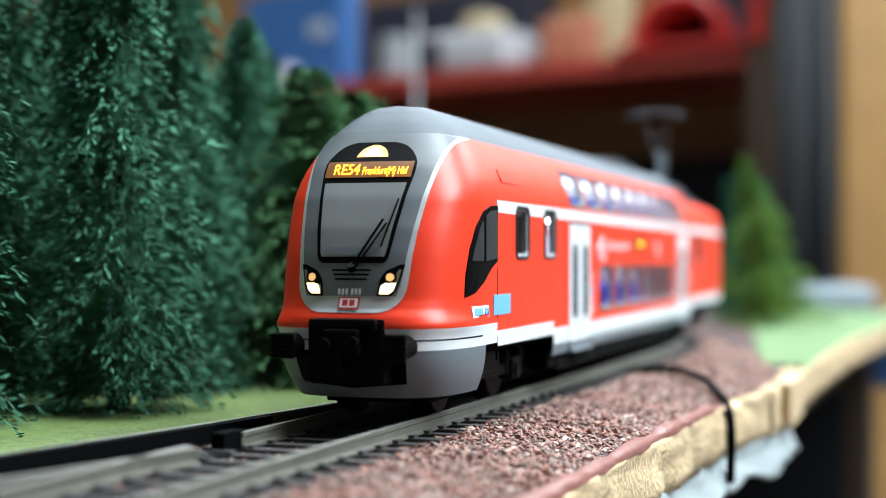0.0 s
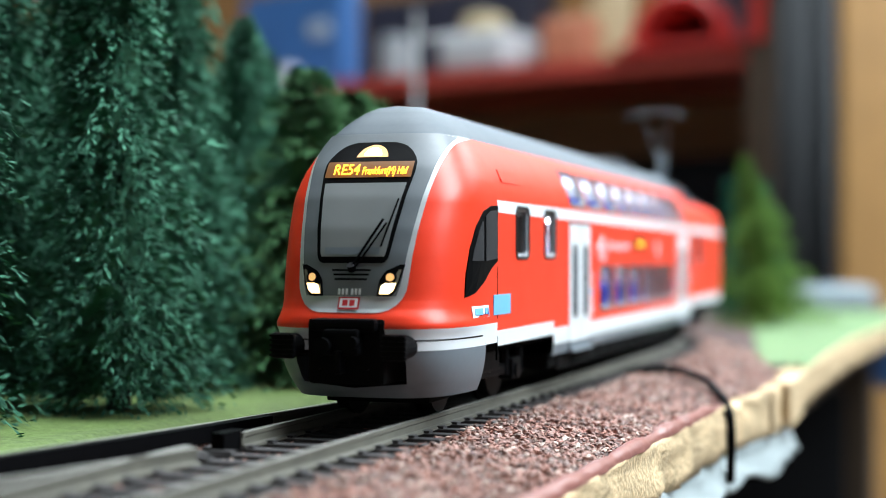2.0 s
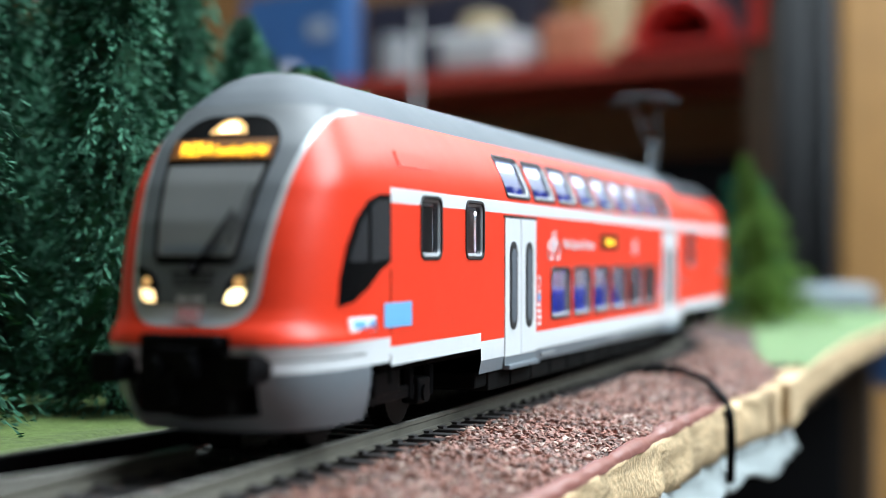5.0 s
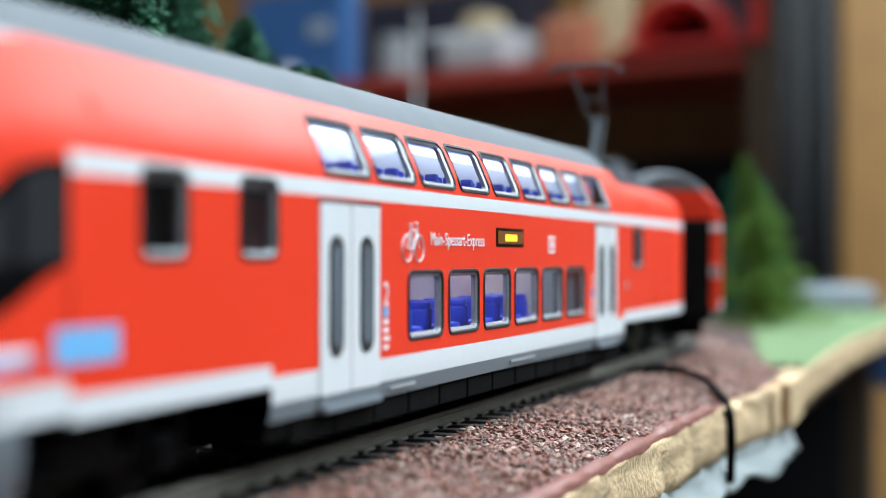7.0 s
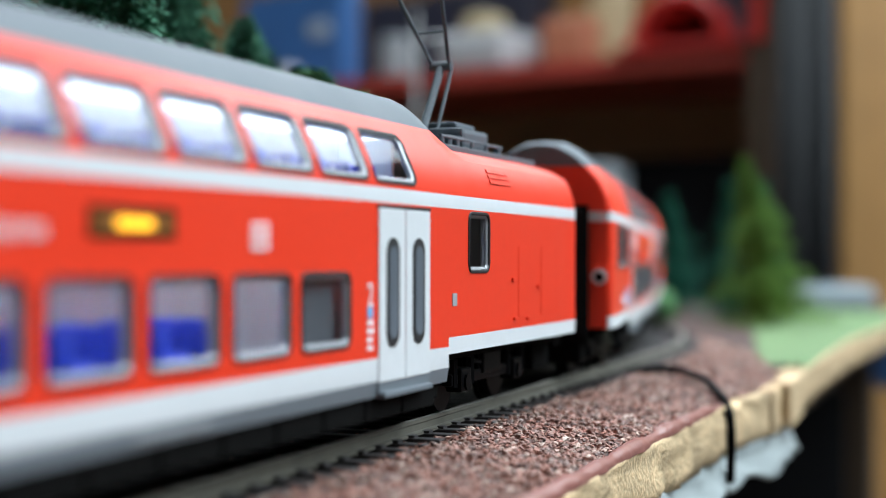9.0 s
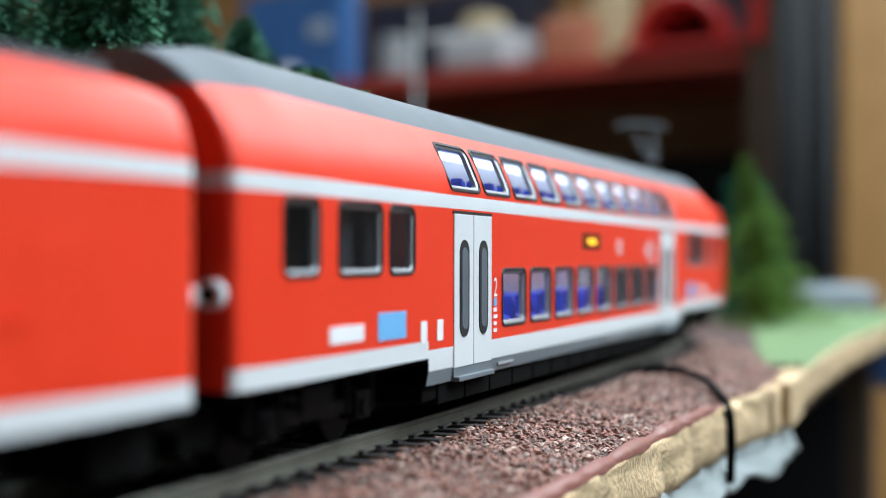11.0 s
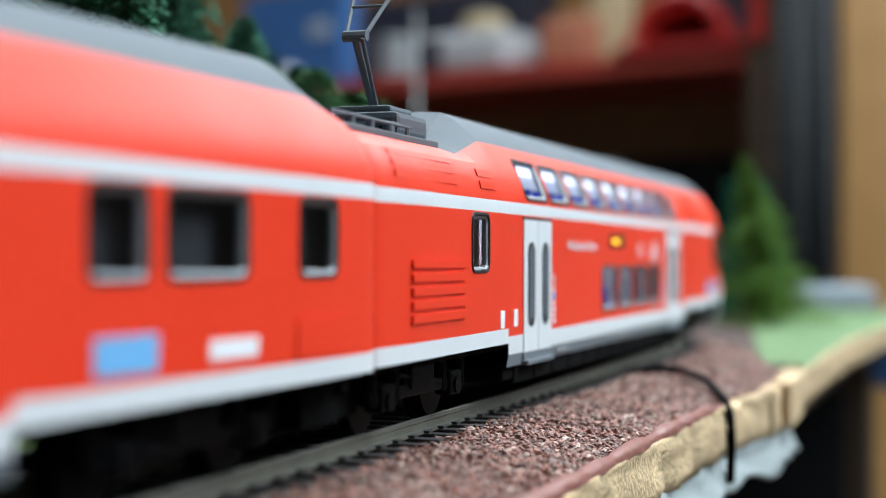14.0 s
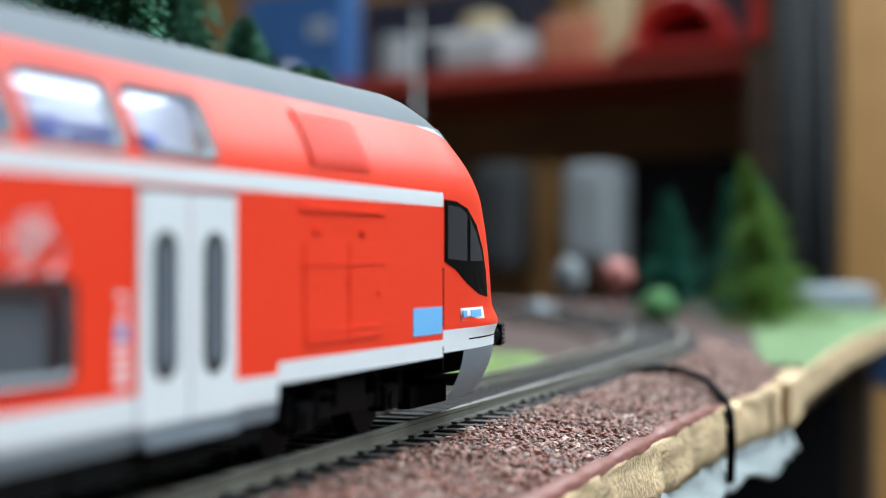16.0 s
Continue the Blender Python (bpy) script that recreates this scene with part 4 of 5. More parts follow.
for c, car, spots_ in ((CAR_C, car_c, ((177.0, 28.6), (190.0, 28.6), (185.6, 22.0), (195.2, 20.5))), (CAR_A, car_a, ((167.5, 21.5), (182.2, 20.0), (168.5, 14.6), (176.0, 14.4)))):
    for q0, z0 in spots_:
        side_patch(c, car, "hinge", q0 - 0.9, q0 + 0.9, z0, z0 + 0.5, RED, "small red moulded hinge", 16.4)
for z0 in (15.0, 16.2):
    side_patch(CAR_C, car_c, "rib", 174.5, 196.0, z0, z0 + 0.4, RED, "thin red moulded rib", 16.3)
side_patch(CAR_C, car_c, "rib", 172.5, 197.0, 24.6, 24.95, RED, "thin red moulded rib", 16.3)
side_patch(CAR_C, car_c, "rib", 172.5, 197.0, 31.4, 31.9, RED, "thin red moulded rib", 16.35)
for q0 in (-14.0, -6.0):
    side_patch(CAR_C, car_c, "notice", q0, q0 + 2.4, 13.4, 16.4, PRINTW, "small white notice")


# ---- the layout: board, ballast, track, grass ----
rng = random.Random(7)


def fuzz(a, b):
    return rng.uniform(a, b)


def sheet(name, pts, z, mat, thick, kind_label, category="", kind="structure", grid=None):
    """A flat slab with an uneven top."""
    n = len(pts)
    vs = [(x, y, z) for x, y in pts] + [(x, y, z - thick) for x, y in pts]
    fs = [tuple(range(n)), tuple(range(2 * n - 1, n - 1, -1))] + [(i, i + n, (i + 1) % n + n, (i + 1) % n) for i in range(n)]
    ob = put(name, mesh_of(name, vs, fs, [mat]))
    tagged(ob, kind_label, category or name.replace("_", " "), kind=kind)
    return ob


EDGE = [(-400, 38), (120, 39), (190, 40.2), (237, 40.4), (265, 40.6), (299, 41.4), (330, 43), (357, 47), (420, 47), (470, 46), (587, 46.5), (688, 52), (900, 62), (1000, 66)]


def edge_x(y):
    for (y0, x0), (y1, x1) in zip(EDGE, EDGE[1:]):
        if y <= y1:
            return x0 + (x1 - x0) * (y - y0) / (y1 - y0)
    return EDGE[-1][1]


board = thing("layout_board", "raw chipboard layout board with broken yellow edge", "board", kind="structure")
vs, fs = [], []
ys = [-400 + 4 * i for i in range(351)]
lay = [-6.2, -7.0, -8.6, -10.4, -12.4, -14.4, -16.8]
for y in ys:
    for z in lay:
        j = 0.0 if z > -6.5 else 1.5 * noise.noise((y * 0.11, z * 0.3, 3.0)) + 0.7 * noise.noise((y * 0.45, z * 0.9, 1.0))
        vs.append((edge_x(y) + j - (0.6 if z < -15 else 0), y, z))
    vs.append((-700, y, -6.2))
    vs.append((-700, y, -16.8))
w = len(lay) + 2
for i in range(len(ys) - 1):
    for k in range(len(lay) - 1):
        a = i * w + k
        fs.append((a, a + w, a + w + 1, a + 1))
    a = i * w
    fs.append((a + len(lay), a + w + len(lay), a + w, a))
    fs.append((a + len(lay) - 1, a + w + len(lay) - 1, a + w + len(lay) + 1, a + len(lay) + 1))
put("slab", mesh_of("slab", vs, fs, [WOOD], None, True), board)

# wooden posts glued to the edge, further along
for y0, y1, x1, z0, z1 in ((352, 364, 0.8, -16.6, -5.6), (367, 384, 2.2, -16.4, -5.2), (387, 402, 1.4, -16.6, -5.8)):
    part("edge_block", boxed(edge_x(y0) - 3, edge_x(y0) + x1, y0, y1, z0, z1, bevel=0.6), WOOD, board, "small pale wooden block")


def centre(u):
    """The track's centre line and its turn: straight past the lens, bent away before and behind it."""
    if u < -40:
        # eases back to its first direction
        a0, d = -113.5 / 760.0, min(100.0, -40 - u)
        x = -760 * (1 - math.cos(a0)) + a0 * (d - d * d / 200)
        return Vector((x, 73.5 + 760 * math.sin(a0) + 40 + u, 0)), a0 * (1 - d / 100)
    if u < 73.5:
        a = (u - 73.5) / 760.0
        return Vector((-760 * (1 - math.cos(a)), 73.5 + 760 * math.sin(a), 0)), a
    if u <= 400.5:
        return Vector((0, u, 0)), 0.0
    a = (u - 400.5) / 418.0
    return Vector((-418.0 * (1 - math.cos(a)), 400.5 + 418.0 * math.sin(a), 0)), a


def strip(us, offs, zs):
    """Vertices of a profile swept along the track."""
    out = []
    for u in us:
        p, a = centre(u)
        n = Vector((math.cos(a), math.sin(a), 0))
        for o, z in zip(offs, zs):
            q = p + n * o
            out.append((q.x, q.y, z))
    return out


def swept(us, offs, zs, closed=False):
    vs = strip(us, offs, zs)
    w = len(offs)
    fs = [(i * w + k, i * w + (k + 1) % w, (i + 1) * w + (k + 1) % w, (i + 1) * w + k) for i in range(len(us) - 1) for k in range(w if closed else w - 1)]
    return vs, fs


us = [-300 + 6 * i for i in range(221)]
# ballast bed with an uneven crown
vs, fs = [], []
cols = 40
for u in us:
    p, a = centre(u)
    n = Vector((math.cos(a), math.sin(a), 0))
    right = (edge_x(min(u, 900)) - 1.5 - 1.5 * noise.noise((u * 0.05, 2, 2))) if u < 400 else 44 - min(26.0, (u - 400) * 0.22)
    left = -22.0 - 10.0 * max(0.0, min(1.0, (300 - u) / 120))
    for k in range(cols + 1):
        o = left + (right - left) * k / cols
        z = -3.1 - max(0.0, (o - 18) / 18) ** 1.5 * 2.2 + 0.35 * noise.noise((o * 0.3, u * 0.3, 0))
        if k == 0 or k == cols:
            z = -6.6
        q = p + n * o
        vs.append((q.x, q.y, z))
w = cols + 1
fs = [(i * w + k, i * w + k + 1, (i + 1) * w + k + 1, (i + 1) * w + k) for i in range(len(us) - 1) for k in range(cols)]
bed = put("ballast_bed", mesh_of("ballast_bed", vs, fs, [BALLAST], None, True))
tagged(bed, "red-brown ballast bed under the model track", "ballast", kind="structure")

# loose stones
ico = [(0, 0, 1), (0.9, 0, 0.3), (0.2, 0.9, 0.2), (-0.8, 0.4, 0.35), (-0.5, -0.8, 0.25), (0.5, -0.8, 0.3), (0.1, 0.1, -0.7)]
icf = [(0, 1, 2), (0, 2, 3), (0, 3, 4), (0, 4, 5), (0, 5, 1), (6, 2, 1), (6, 3, 2), (6, 4, 3), (6, 5, 4), (6, 1, 5)]
vs, fs = [], []


def stone(x, y, z, r):
    b = len(vs)
    e = Euler((fuzz(-0.7, 0.7), fuzz(-0.7, 0.7), fuzz(0, 6.3)))
    sx, sy, sz = r * fuzz(0.7, 1.3), r * fuzz(0.7, 1.3), r * fuzz(0.6, 1.0)
    for p in ico:
        v = Vector((p[0] * sx * fuzz(0.8, 1.2), p[1] * sy * fuzz(0.8, 1.2), p[2] * sz))
        v.rotate(e)
        vs.append((x + v.x, y + v.y, z + v.z))
    fs.extend(tuple(b + i for i in f) for f in icf)


def scatter(count, inner):
    for i in range(count):
        y = 95 + 420 * rng.random() ** 1.25
        p, a = centre(y)
        hi = (edge_x(y) - 2.5) if y < 400 else 42 - (y - 400) * 0.22
        o = fuzz(14.0, hi) if rng.random() < 0.5 else 12.5 + (hi - 12.5) * rng.random() ** 0.8
        z = -3.0 - max(0.0, (o - 18) / 18) ** 1.5 * 2.2
        stone(p.x + o * math.cos(a), p.y + o * math.sin(a), z + fuzz(-0.2, 0.35), fuzz(0.32, 0.85))
    for i in range(inner):
        y = fuzz(100, 420)
        p, a = centre(y)
        stone(p.x + fuzz(-20, 9.6), p.y, -3.05 + fuzz(-0.15, 0.1), fuzz(0.3, 0.55))


scatter(19000, 4200)
st = put("ballast_stones", mesh_of("ballast_stones", vs, fs, [STONE]))
tagged(st, "loose red-brown ballast grains beside the track", "gravel", kind="stuff")
vs, fs = [], []
scatter(2600, 600)
st = put("pale_ballast_stones", mesh_of("pale_ballast_stones", vs, fs, [STONE2]))
tagged(st, "loose pale ballast grains among the red ones", "gravel", kind="stuff")

# bare brown ground beyond the forest edge
vs, fs = [], []
for y in [418 + 20 * i for i in range(29)]:
    for x in [-690 + 17 * k for k in range(44)]:
        vs.append((x, y, -5.4 + 0.9 * noise.noise((x * 0.05, y * 0.05, 8))))
fs = [(i * 44 + k, i * 44 + k + 1, (i + 1) * 44 + k + 1, (i + 1) * 44 + k) for i in range(28) for k in range(43)]
tagged(put("bare_ground", mesh_of("bare_ground", vs, fs, [BALLAST], None, True)), "bare brown earth coloured ground of the layout", "ground", kind="structure")

# dried brown paint along the board's edge
vs, fs = [], []
gy = [150 + 2.0 * i for i in range(84)]
sec = 9
for y in gy:
    wv = 1.0 + 0.55 * noise.noise((y * 0.07, 0, 9)) + 0.25 * noise.noise((y * 0.3, 4, 0))
    tail = min(1.0, (y - 148) / 14, (318 - y) / 16)
    for k in range(sec):
        t = math.pi * (k / (sec - 1))
        vs.append((edge_x(y) - 1.2 - 1.3 * wv * math.cos(t) * max(tail, 0.05) + 0.4 * noise.noise((y * 0.2, k, 1)), y, -5.6 + (1.15 * math.sin(t) + 0.15) * wv * max(tail, 0.05) - 0.9 * k / sec))
fs = [(i * sec + k, (i + 1) * sec + k, (i + 1) * sec + k + 1, i * sec + k + 1) for i in range(len(gy) - 1) for k in range(sec - 1)]
gp = put("dried_paint", mesh_of("dried_paint", vs, fs, [GLUE], None, True))
tagged(gp, "glossy dried brown paint run along the ballast edge", "paint")

# grass beside the forest and far grass
vs, fs = [], []
for y in [-100 + 10 * i for i in range(54)]:
    p, a = centre(y)
    l = -26 - 9 * max(0.0, min(1.0, (300 - y) / 120))
    for k in range(41):
        x = p.x * 0.6 + l - 10.0 * k
        vs.append((x, y, -3.4 + 0.8 * noise.noise((x * 0.1, y * 0.1, 5)) - (3 if k == 0 else 0)))
fs = [(i * 41 + k + 1, i * 41 + k, (i + 1) * 41 + k, (i + 1) * 41 + k + 1) for i in range(53) for k in range(40)]
gr = put("grass_mat", mesh_of("grass_mat", vs, fs, [GRASS], None, True))
tagged(gr, "yellow-green model grass mat along the forest", "grass", kind="structure")
vs = []
for y in [430 + 10 * i for i in range(46)]:
    p, a = centre(min(y, 720))
    for k in range(13):
        lo = max(p.x + 16, 32 - (y - 430) * 0.16)
        x = lo + (edge_x(y) - 0.6 - lo) * k / 12
        vs.append((x, y, -5.0 + 0.6 * noise.noise((x * 0.1, y * 0.1, 5)) - (1.4 if k in (0, 12) else 0)))
fs = [(i * 13 + k, i * 13 + k + 1, (i + 1) * 13 + k + 1, (i + 1) * 13 + k) for i in range(45) for k in range(12)]
gf = put("far_grass_mat", mesh_of("far_grass_mat", vs, fs, [GRASSF], None, True))
tagged(gf, "pale green model grass mat at the board's far edge", "grass", kind="structure")

# track
track = thing("model_track", "model railway track with dull steel rails and black sleepers", "track", kind="structure")
RP_O = [-1.0, -1.0, -0.25, -0.25, -0.45, -0.45, 0.45, 0.45, 0.25, 0.25, 1.0, 1.0]
RP_Z = [-2.4, -2.0, -1.8, -0.75, -0.6, 0.0, 0.0, -0.6, -0.75, -1.8, -2.0, -2.4]


def rail(side, u0, u1, label):
    uu = [u0 + (u1 - u0) * i / max(1, int((u1 - u0) / 8)) for i in range(max(1, int((u1 - u0) / 8)) + 1)]
    vs, fs = swept(uu, [side * 8.75 + o for o in RP_O], RP_Z, True)
    w = len(RP_O)
    fs += [tuple(range(w)), tuple(range(len(vs) - 1, len(vs) - w - 1, -1))]
    idx = [1 if i % w == 5 else 0 for i in range(len(fs))]
    return put("rail", mesh_of("rail", vs, fs, [RAILRUST, STEEL], idx), track, label)


rail(1, -300, 1000, "dull steel rail with a worn bright top")
rail(-1, -300, 176, "dull steel rail with a worn bright top")
rail(-1, 191, 1000, "dull steel rail with a worn bright top")


def free_rail(pts, name, mat, label, prof=(RP_O, RP_Z), top=None):
    vs, n = [], len(pts)
    for i, (x, y) in enumerate(pts):
        d = Vector(pts[min(i + 1, n - 1)]) - Vector(pts[max(i - 1, 0)])
        d.normalize()
        for o, z in zip(*prof):
            vs.append((x + d.y * o, y - d.x * o, z))
    w = len(prof[0])
    fs = [(i * w + k, i * w + (k + 1) % w, (i + 1) * w + (k + 1) % w, (i + 1) * w + k) for i in range(n - 1) for k in range(w)]
    fs += [tuple(range(w)), tuple(range(len(vs) - 1, len(vs) - w - 1, -1))]
    idx = [1 if i % w == 5 else 0 for i in range(len(fs))]
    return put(name, mesh_of(name, vs, fs, [mat, top or mat], idx), track, label)


def branch(off, y0, y1):
    """A rail of the diverging track of the turnout."""
    out = []
    y = y0
    while y <= y1:
        d = max(0.0, 330 - y)
        out.append((off - 0.00063 * d * d, y))
        y += 6
    return out


free_rail(branch(-8.75, 60, 318), "rail", RAILRUST, "diverging turnout rail", top=STEEL)
free_rail(branch(8.75, 60, 176), "rail", RAILRUST, "diverging turnout rail", top=STEEL)
GUARD = ([-0.9, -0.9, 0.9, 0.9], [-2.4, 0.15, 0.15, -2.4])
free_rail([(x + 2.6, y) for x, y in branch(-8.75, 140, 212)], "check_rail", BLACK, "black plastic check rail", GUARD)
free_rail([(-9.8, y) for y in range(186, 193, 3)], "frog", BLACK, "black turnout frog block", ([-1.0, -1.0, 1.0, 1.0], [-2.4, 0.4, 0.4, -2.4]))
bmS = boxed(-15, 15, -1.3, 1.3, -1.0, 0.6, bevel=0.25)
for x in (-8.75, 8.75):
    box(bmS, x - 1.9, x + 1.9, -0.9, 0.9, 0.6, 1.0)
for v in bmS.verts:
    v.co *= MM
meS = bpy.data.meshes.new("sleeper")
bmS.to_mesh(meS)
bmS.free()
meS.materials.append(SLEEPER)
u = 60.0
while u < 760:
    p, a = centre(u)
    o = put("sleeper", meS, track, "", Matrix.Translation((p.x * MM, p.y * MM, (-2.9) * MM)) @ Matrix.Rotation(a, 4, "Z"))
    u += 6.6

# black cable over the ballast and down the edge
cu = bpy.data.curves.new("cable", "CURVE")
cu.dimensions, cu.bevel_depth, cu.bevel_resolution, cu.resolution_u = "3D", 0.95 * MM, 3, 8
sp = cu.splines.new("BEZIER")
way = [(11, 350, -2.4), (20, 352, -1.4), (30, 340, -1.6), (38.5, 322, -3.6), (42.6, 314, -7.5), (43.2, 313, -13), (43.0, 313, -22)]
sp.bezier_points.add(len(way) - 1)
for b, p in zip(sp.bezier_points, way):
    b.co = Vector(p) * MM
    b.handle_left_type = b.handle_right_type = "AUTO"
cu.materials.append(BLACK)
tmp = new("cable", cu)
me = bpy.data.meshes.new_from_object(tmp.evaluated_get(bpy.context.evaluated_depsgraph_get()))
bpy.data.objects.remove(tmp)
tagged(put("cable", me), "thin black cable running over the ballast edge", "cable")


# ---- trees ----
def conifer_meshes(seed, h, r, tufts, mat, droop=0.35, lean=0.0, fat=1.0, taper=0.82, spray=0.9, core=0.3):
    rnd = random.Random(seed)
    tv, tf = [], []
    for i in range(6):
        z = h * i / 5.0
        rr = max(0.12, 0.022 * h * (1 - i / 5.2))
        for k in range(7):
            t = 2 * math.pi * k / 7
            tv.append((rr * math.cos(t), rr * math.sin(t), z))
    tf = [(i * 7 + k, i * 7 + (k + 1) % 7, (i + 1) * 7 + (k + 1) % 7, (i + 1) * 7 + k) for i in range(5) for k in range(7)]
    trunk = mesh_of("trunk", tv, tf, [BARK], None, True)
    vs, fs = [], []
    for i in range(tufts):
        f = rnd.random() ** 1.2
        z0 = h * (0.05 + 0.95 * f)
        ring = r * ((1 - f) ** taper * 0.97 + 0.03) * (0.75 + 0.4 * noise.noise((seed * 3.1, f * 9, 0)) + 0.25)
        t = rnd.random() * 2 * math.pi
        lob = 0.78 + 0.55 * noise.noise((math.cos(t) * 1.6 + seed, math.sin(t) * 1.6, f * 8 + seed * 5))
        ln = ring * lob * rnd.uniform(0.75, 1.12)
        nseg = 4
        dz = -droop * ln * rnd.uniform(0.6, 1.4)
        start = 0.12
        ct, st_ = math.cos(t), math.sin(t)
        for s in range(nseg):
            g0 = start + (1 - start) * s / nseg
            for q in range(5):
                g = g0 + rnd.uniform(0, (1 - start) / nseg)
                x, y, z = ln * g * ct, ln * g * st_, z0 + dz * g * g + rnd.uniform(-0.4, 0.4)
                size = fat * rnd.uniform(1.2, 2.7) * (1.15 - 0.45 * g)
                ta = t + rnd.uniform(-spray, spray)
                dx, dy, dzz = math.cos(ta) * size, math.sin(ta) * size, rnd.uniform(-1.0, 0.25) * size
                wx, wy, wz = -math.sin(ta) * size * 0.12, math.cos(ta) * size * 0.12, rnd.uniform(-0.16, 0.16) * size
                b = len(vs)
                vs.extend([(x - wx * 0.4, y - wy * 0.4, z), (x + dx * 0.5 + wx, y + dy * 0.5 + wy, z + dzz * 0.5 + wz),
                           (x + dx, y + dy, z + dzz), (x + dx * 0.5 - wx, y + dy * 0.5 - wy, z + dzz * 0.5 - wz)])
                fs.append((b, b + 1, b + 2, b + 3))
    # dense inner foliage round the stem
    b = len(vs)
    for i in range(22):
        f = i / 21.0
        for k in range(12):
            t = 2 * math.pi * (k + 0.5 * (i % 2)) / 12
            rr = core * r * ((1 - f) ** taper + 0.02) * (0.75 + 0.6 * noise.noise((math.cos(t) * 2.2, math.sin(t) * 2.2, f * 16 + seed)))
            vs.append((rr * math.cos(t), rr * math.sin(t), h * (0.04 + 0.94 * f) + rnd.uniform(-1.4, 1.4)))
    fs.extend((b + i * 12 + k, b + i * 12 + (k + 1) % 12, b + (i + 1) * 12 + (k + 1) % 12, b + (i + 1) * 12 + k) for i in range(21) for k in range(12))
    crown = mesh_of("crown", vs, fs, [mat])
    return trunk, crown


def tree(name, label, meshes, x, y, z, s, turn, group, lean=0.0, cat="model tree"):
    ob = thing(name, label, cat, group, Matrix.Translation((x * MM, y * MM, z * MM)) @ Matrix.Rotation(turn, 4, "Z") @ Matrix.Rotation(lean, 4, "X") @ Matrix.Diagonal((s[0], s[0], s[1], 1)))
    put("trunk", meshes[0], ob)
    put("crown", meshes[1], ob)
    return ob


FIRS = [conifer_meshes(k, 100.0, 22.0, 1000, FIR, 0.7, fat=1.12, taper=0.45, spray=0.8) for k in (1, 2, 3)]
FIRSL = [conifer_meshes(k, 100.0, 22.0, 800, FIRL, 0.4, fat=1.3, taper=0.6) for k in (21, 22)]
spots = []
tries = 0
while len(spots) < 74 and tries < 9000:
    tries += 1
    y = fuzz(140, 600)
    x = fuzz(-330, -50)
    if x > 92 - 0.437 * y + 6 + (y - 300) * 0.02:
        continue
    if x < 92 - 0.80 * y - 40:
        continue
    if all((x - a) ** 2 + (y - b) ** 2 > 15 ** 2 for a, b in spots):
        spots.append((x, y))
spots.sort(key=lambda p: p[1])
for k, (x, y) in enumerate(spots):
    edge = (92 - 0.437 * y) - x
    hgt = (0.80 if edge < 30 else 0.98) * fuzz(0.92, 1.12)
    if y < 300:
        hgt = fuzz(1.0, 1.25)
    tree("fir_tree", "dark green model fir with dense drooping branches" if edge > 26 else "light green model fir at the forest edge", FIRS[k % 3] if edge > 26 else FIRSL[k % 2], x, y, -3.6, (fuzz(0.95, 1.2), hgt) if edge > 26 else (fuzz(1.3, 1.6), hgt * 0.92), fuzz(0, 6.3), "model forest", fuzz(-0.04, 0.04))
LIMES = conifer_meshes(11, 86.0, 30.0, 1500, LIME, 0.3, fat=0.9, taper=1.0)
tree("spruce_tree", "fresh green conical model spruce at the board edge", LIMES, 5.2, 668.0, -5.4, (1.2, 0.90), -1.57, "", 0.16)
TEALS = conifer_meshes(12, 80.0, 17.0, 520, FIRB, 0.4, fat=1.0)
for x, y, s, hh in ((-66, 790, 1.6, 0.84), (-28, 760, 1.3, 0.9), (-20, 830, 1.1, 0.95)):
    tree("fir_tree", "blue-green model fir standing apart", TEALS, x, y, -5.8, (s, hh), x, "far model firs")


# ---- the room behind: shelf unit, door frame, walls ----
BROWN = paint("brown_veneer", (0.22, 0.112, 0.038), 0.5, vary=0.2, scale=30, bump=0.02)
DARKBROWN = paint("dark_brown_veneer", (0.045, 0.027, 0.015), 0.55, vary=0.2, scale=30, bump=0.02)
ORANGE = paint("oak_veneer", (0.31, 0.16, 0.05), 0.5, vary=0.15, scale=25, bump=0.02)
REDEDGE = paint("red_painted_wood", (0.294, 0.032, 0.021), 0.45, vary=0.15, scale=30, bump=0.02)
CURTAIN = paint("dark_grey_cloth", (0.024, 0.026, 0.029), 0.75, vary=0.2, scale=60, bump=0.2)
WALL = paint("room_wallpaper", (0.16, 0.15, 0.14), 0.9, vary=0.06, scale=60, bump=0.1)
FLOOR = paint("room_floor", (0.08, 0.05, 0.03), 0.6, vary=0.2, scale=20, bump=0.05)
CEIL = paint("room_ceiling_paint", (0.35, 0.35, 0.35), 0.9, vary=0.04, scale=40, bump=0.05)
BLUEBOX = paint("blue_card", (0.028, 0.10, 0.27), 0.5, vary=0.15, scale=30, bump=0.0)
WHITEBOX = paint("white_card", (0.372, 0.378, 0.396), 0.6, vary=0.1, scale=30, bump=0.0)
REDPLASTIC = paint("red_plastic", (0.358, 0.016, 0.013), 0.35, vary=0.1, scale=30, bump=0.0)
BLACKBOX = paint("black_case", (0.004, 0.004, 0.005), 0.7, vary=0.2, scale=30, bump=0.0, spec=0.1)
TAN = paint("tan_card", (0.36, 0.13, 0.07), 0.6, vary=0.15, scale=30, bump=0.0)
DULLGREY = paint("dull_grey_plastic", (0.15, 0.165, 0.18), 0.6, vary=0.15, scale=40, bump=0.0)
PALEBLUE = paint("pale_blue_plastic", (0.300, 0.348, 0.396), 0.5, vary=0.1, scale=40, bump=0.0)
MASTGREY = paint("mast_grey", (0.36, 0.37, 0.38), 0.6, vary=0.1, scale=60, bump=0.0)
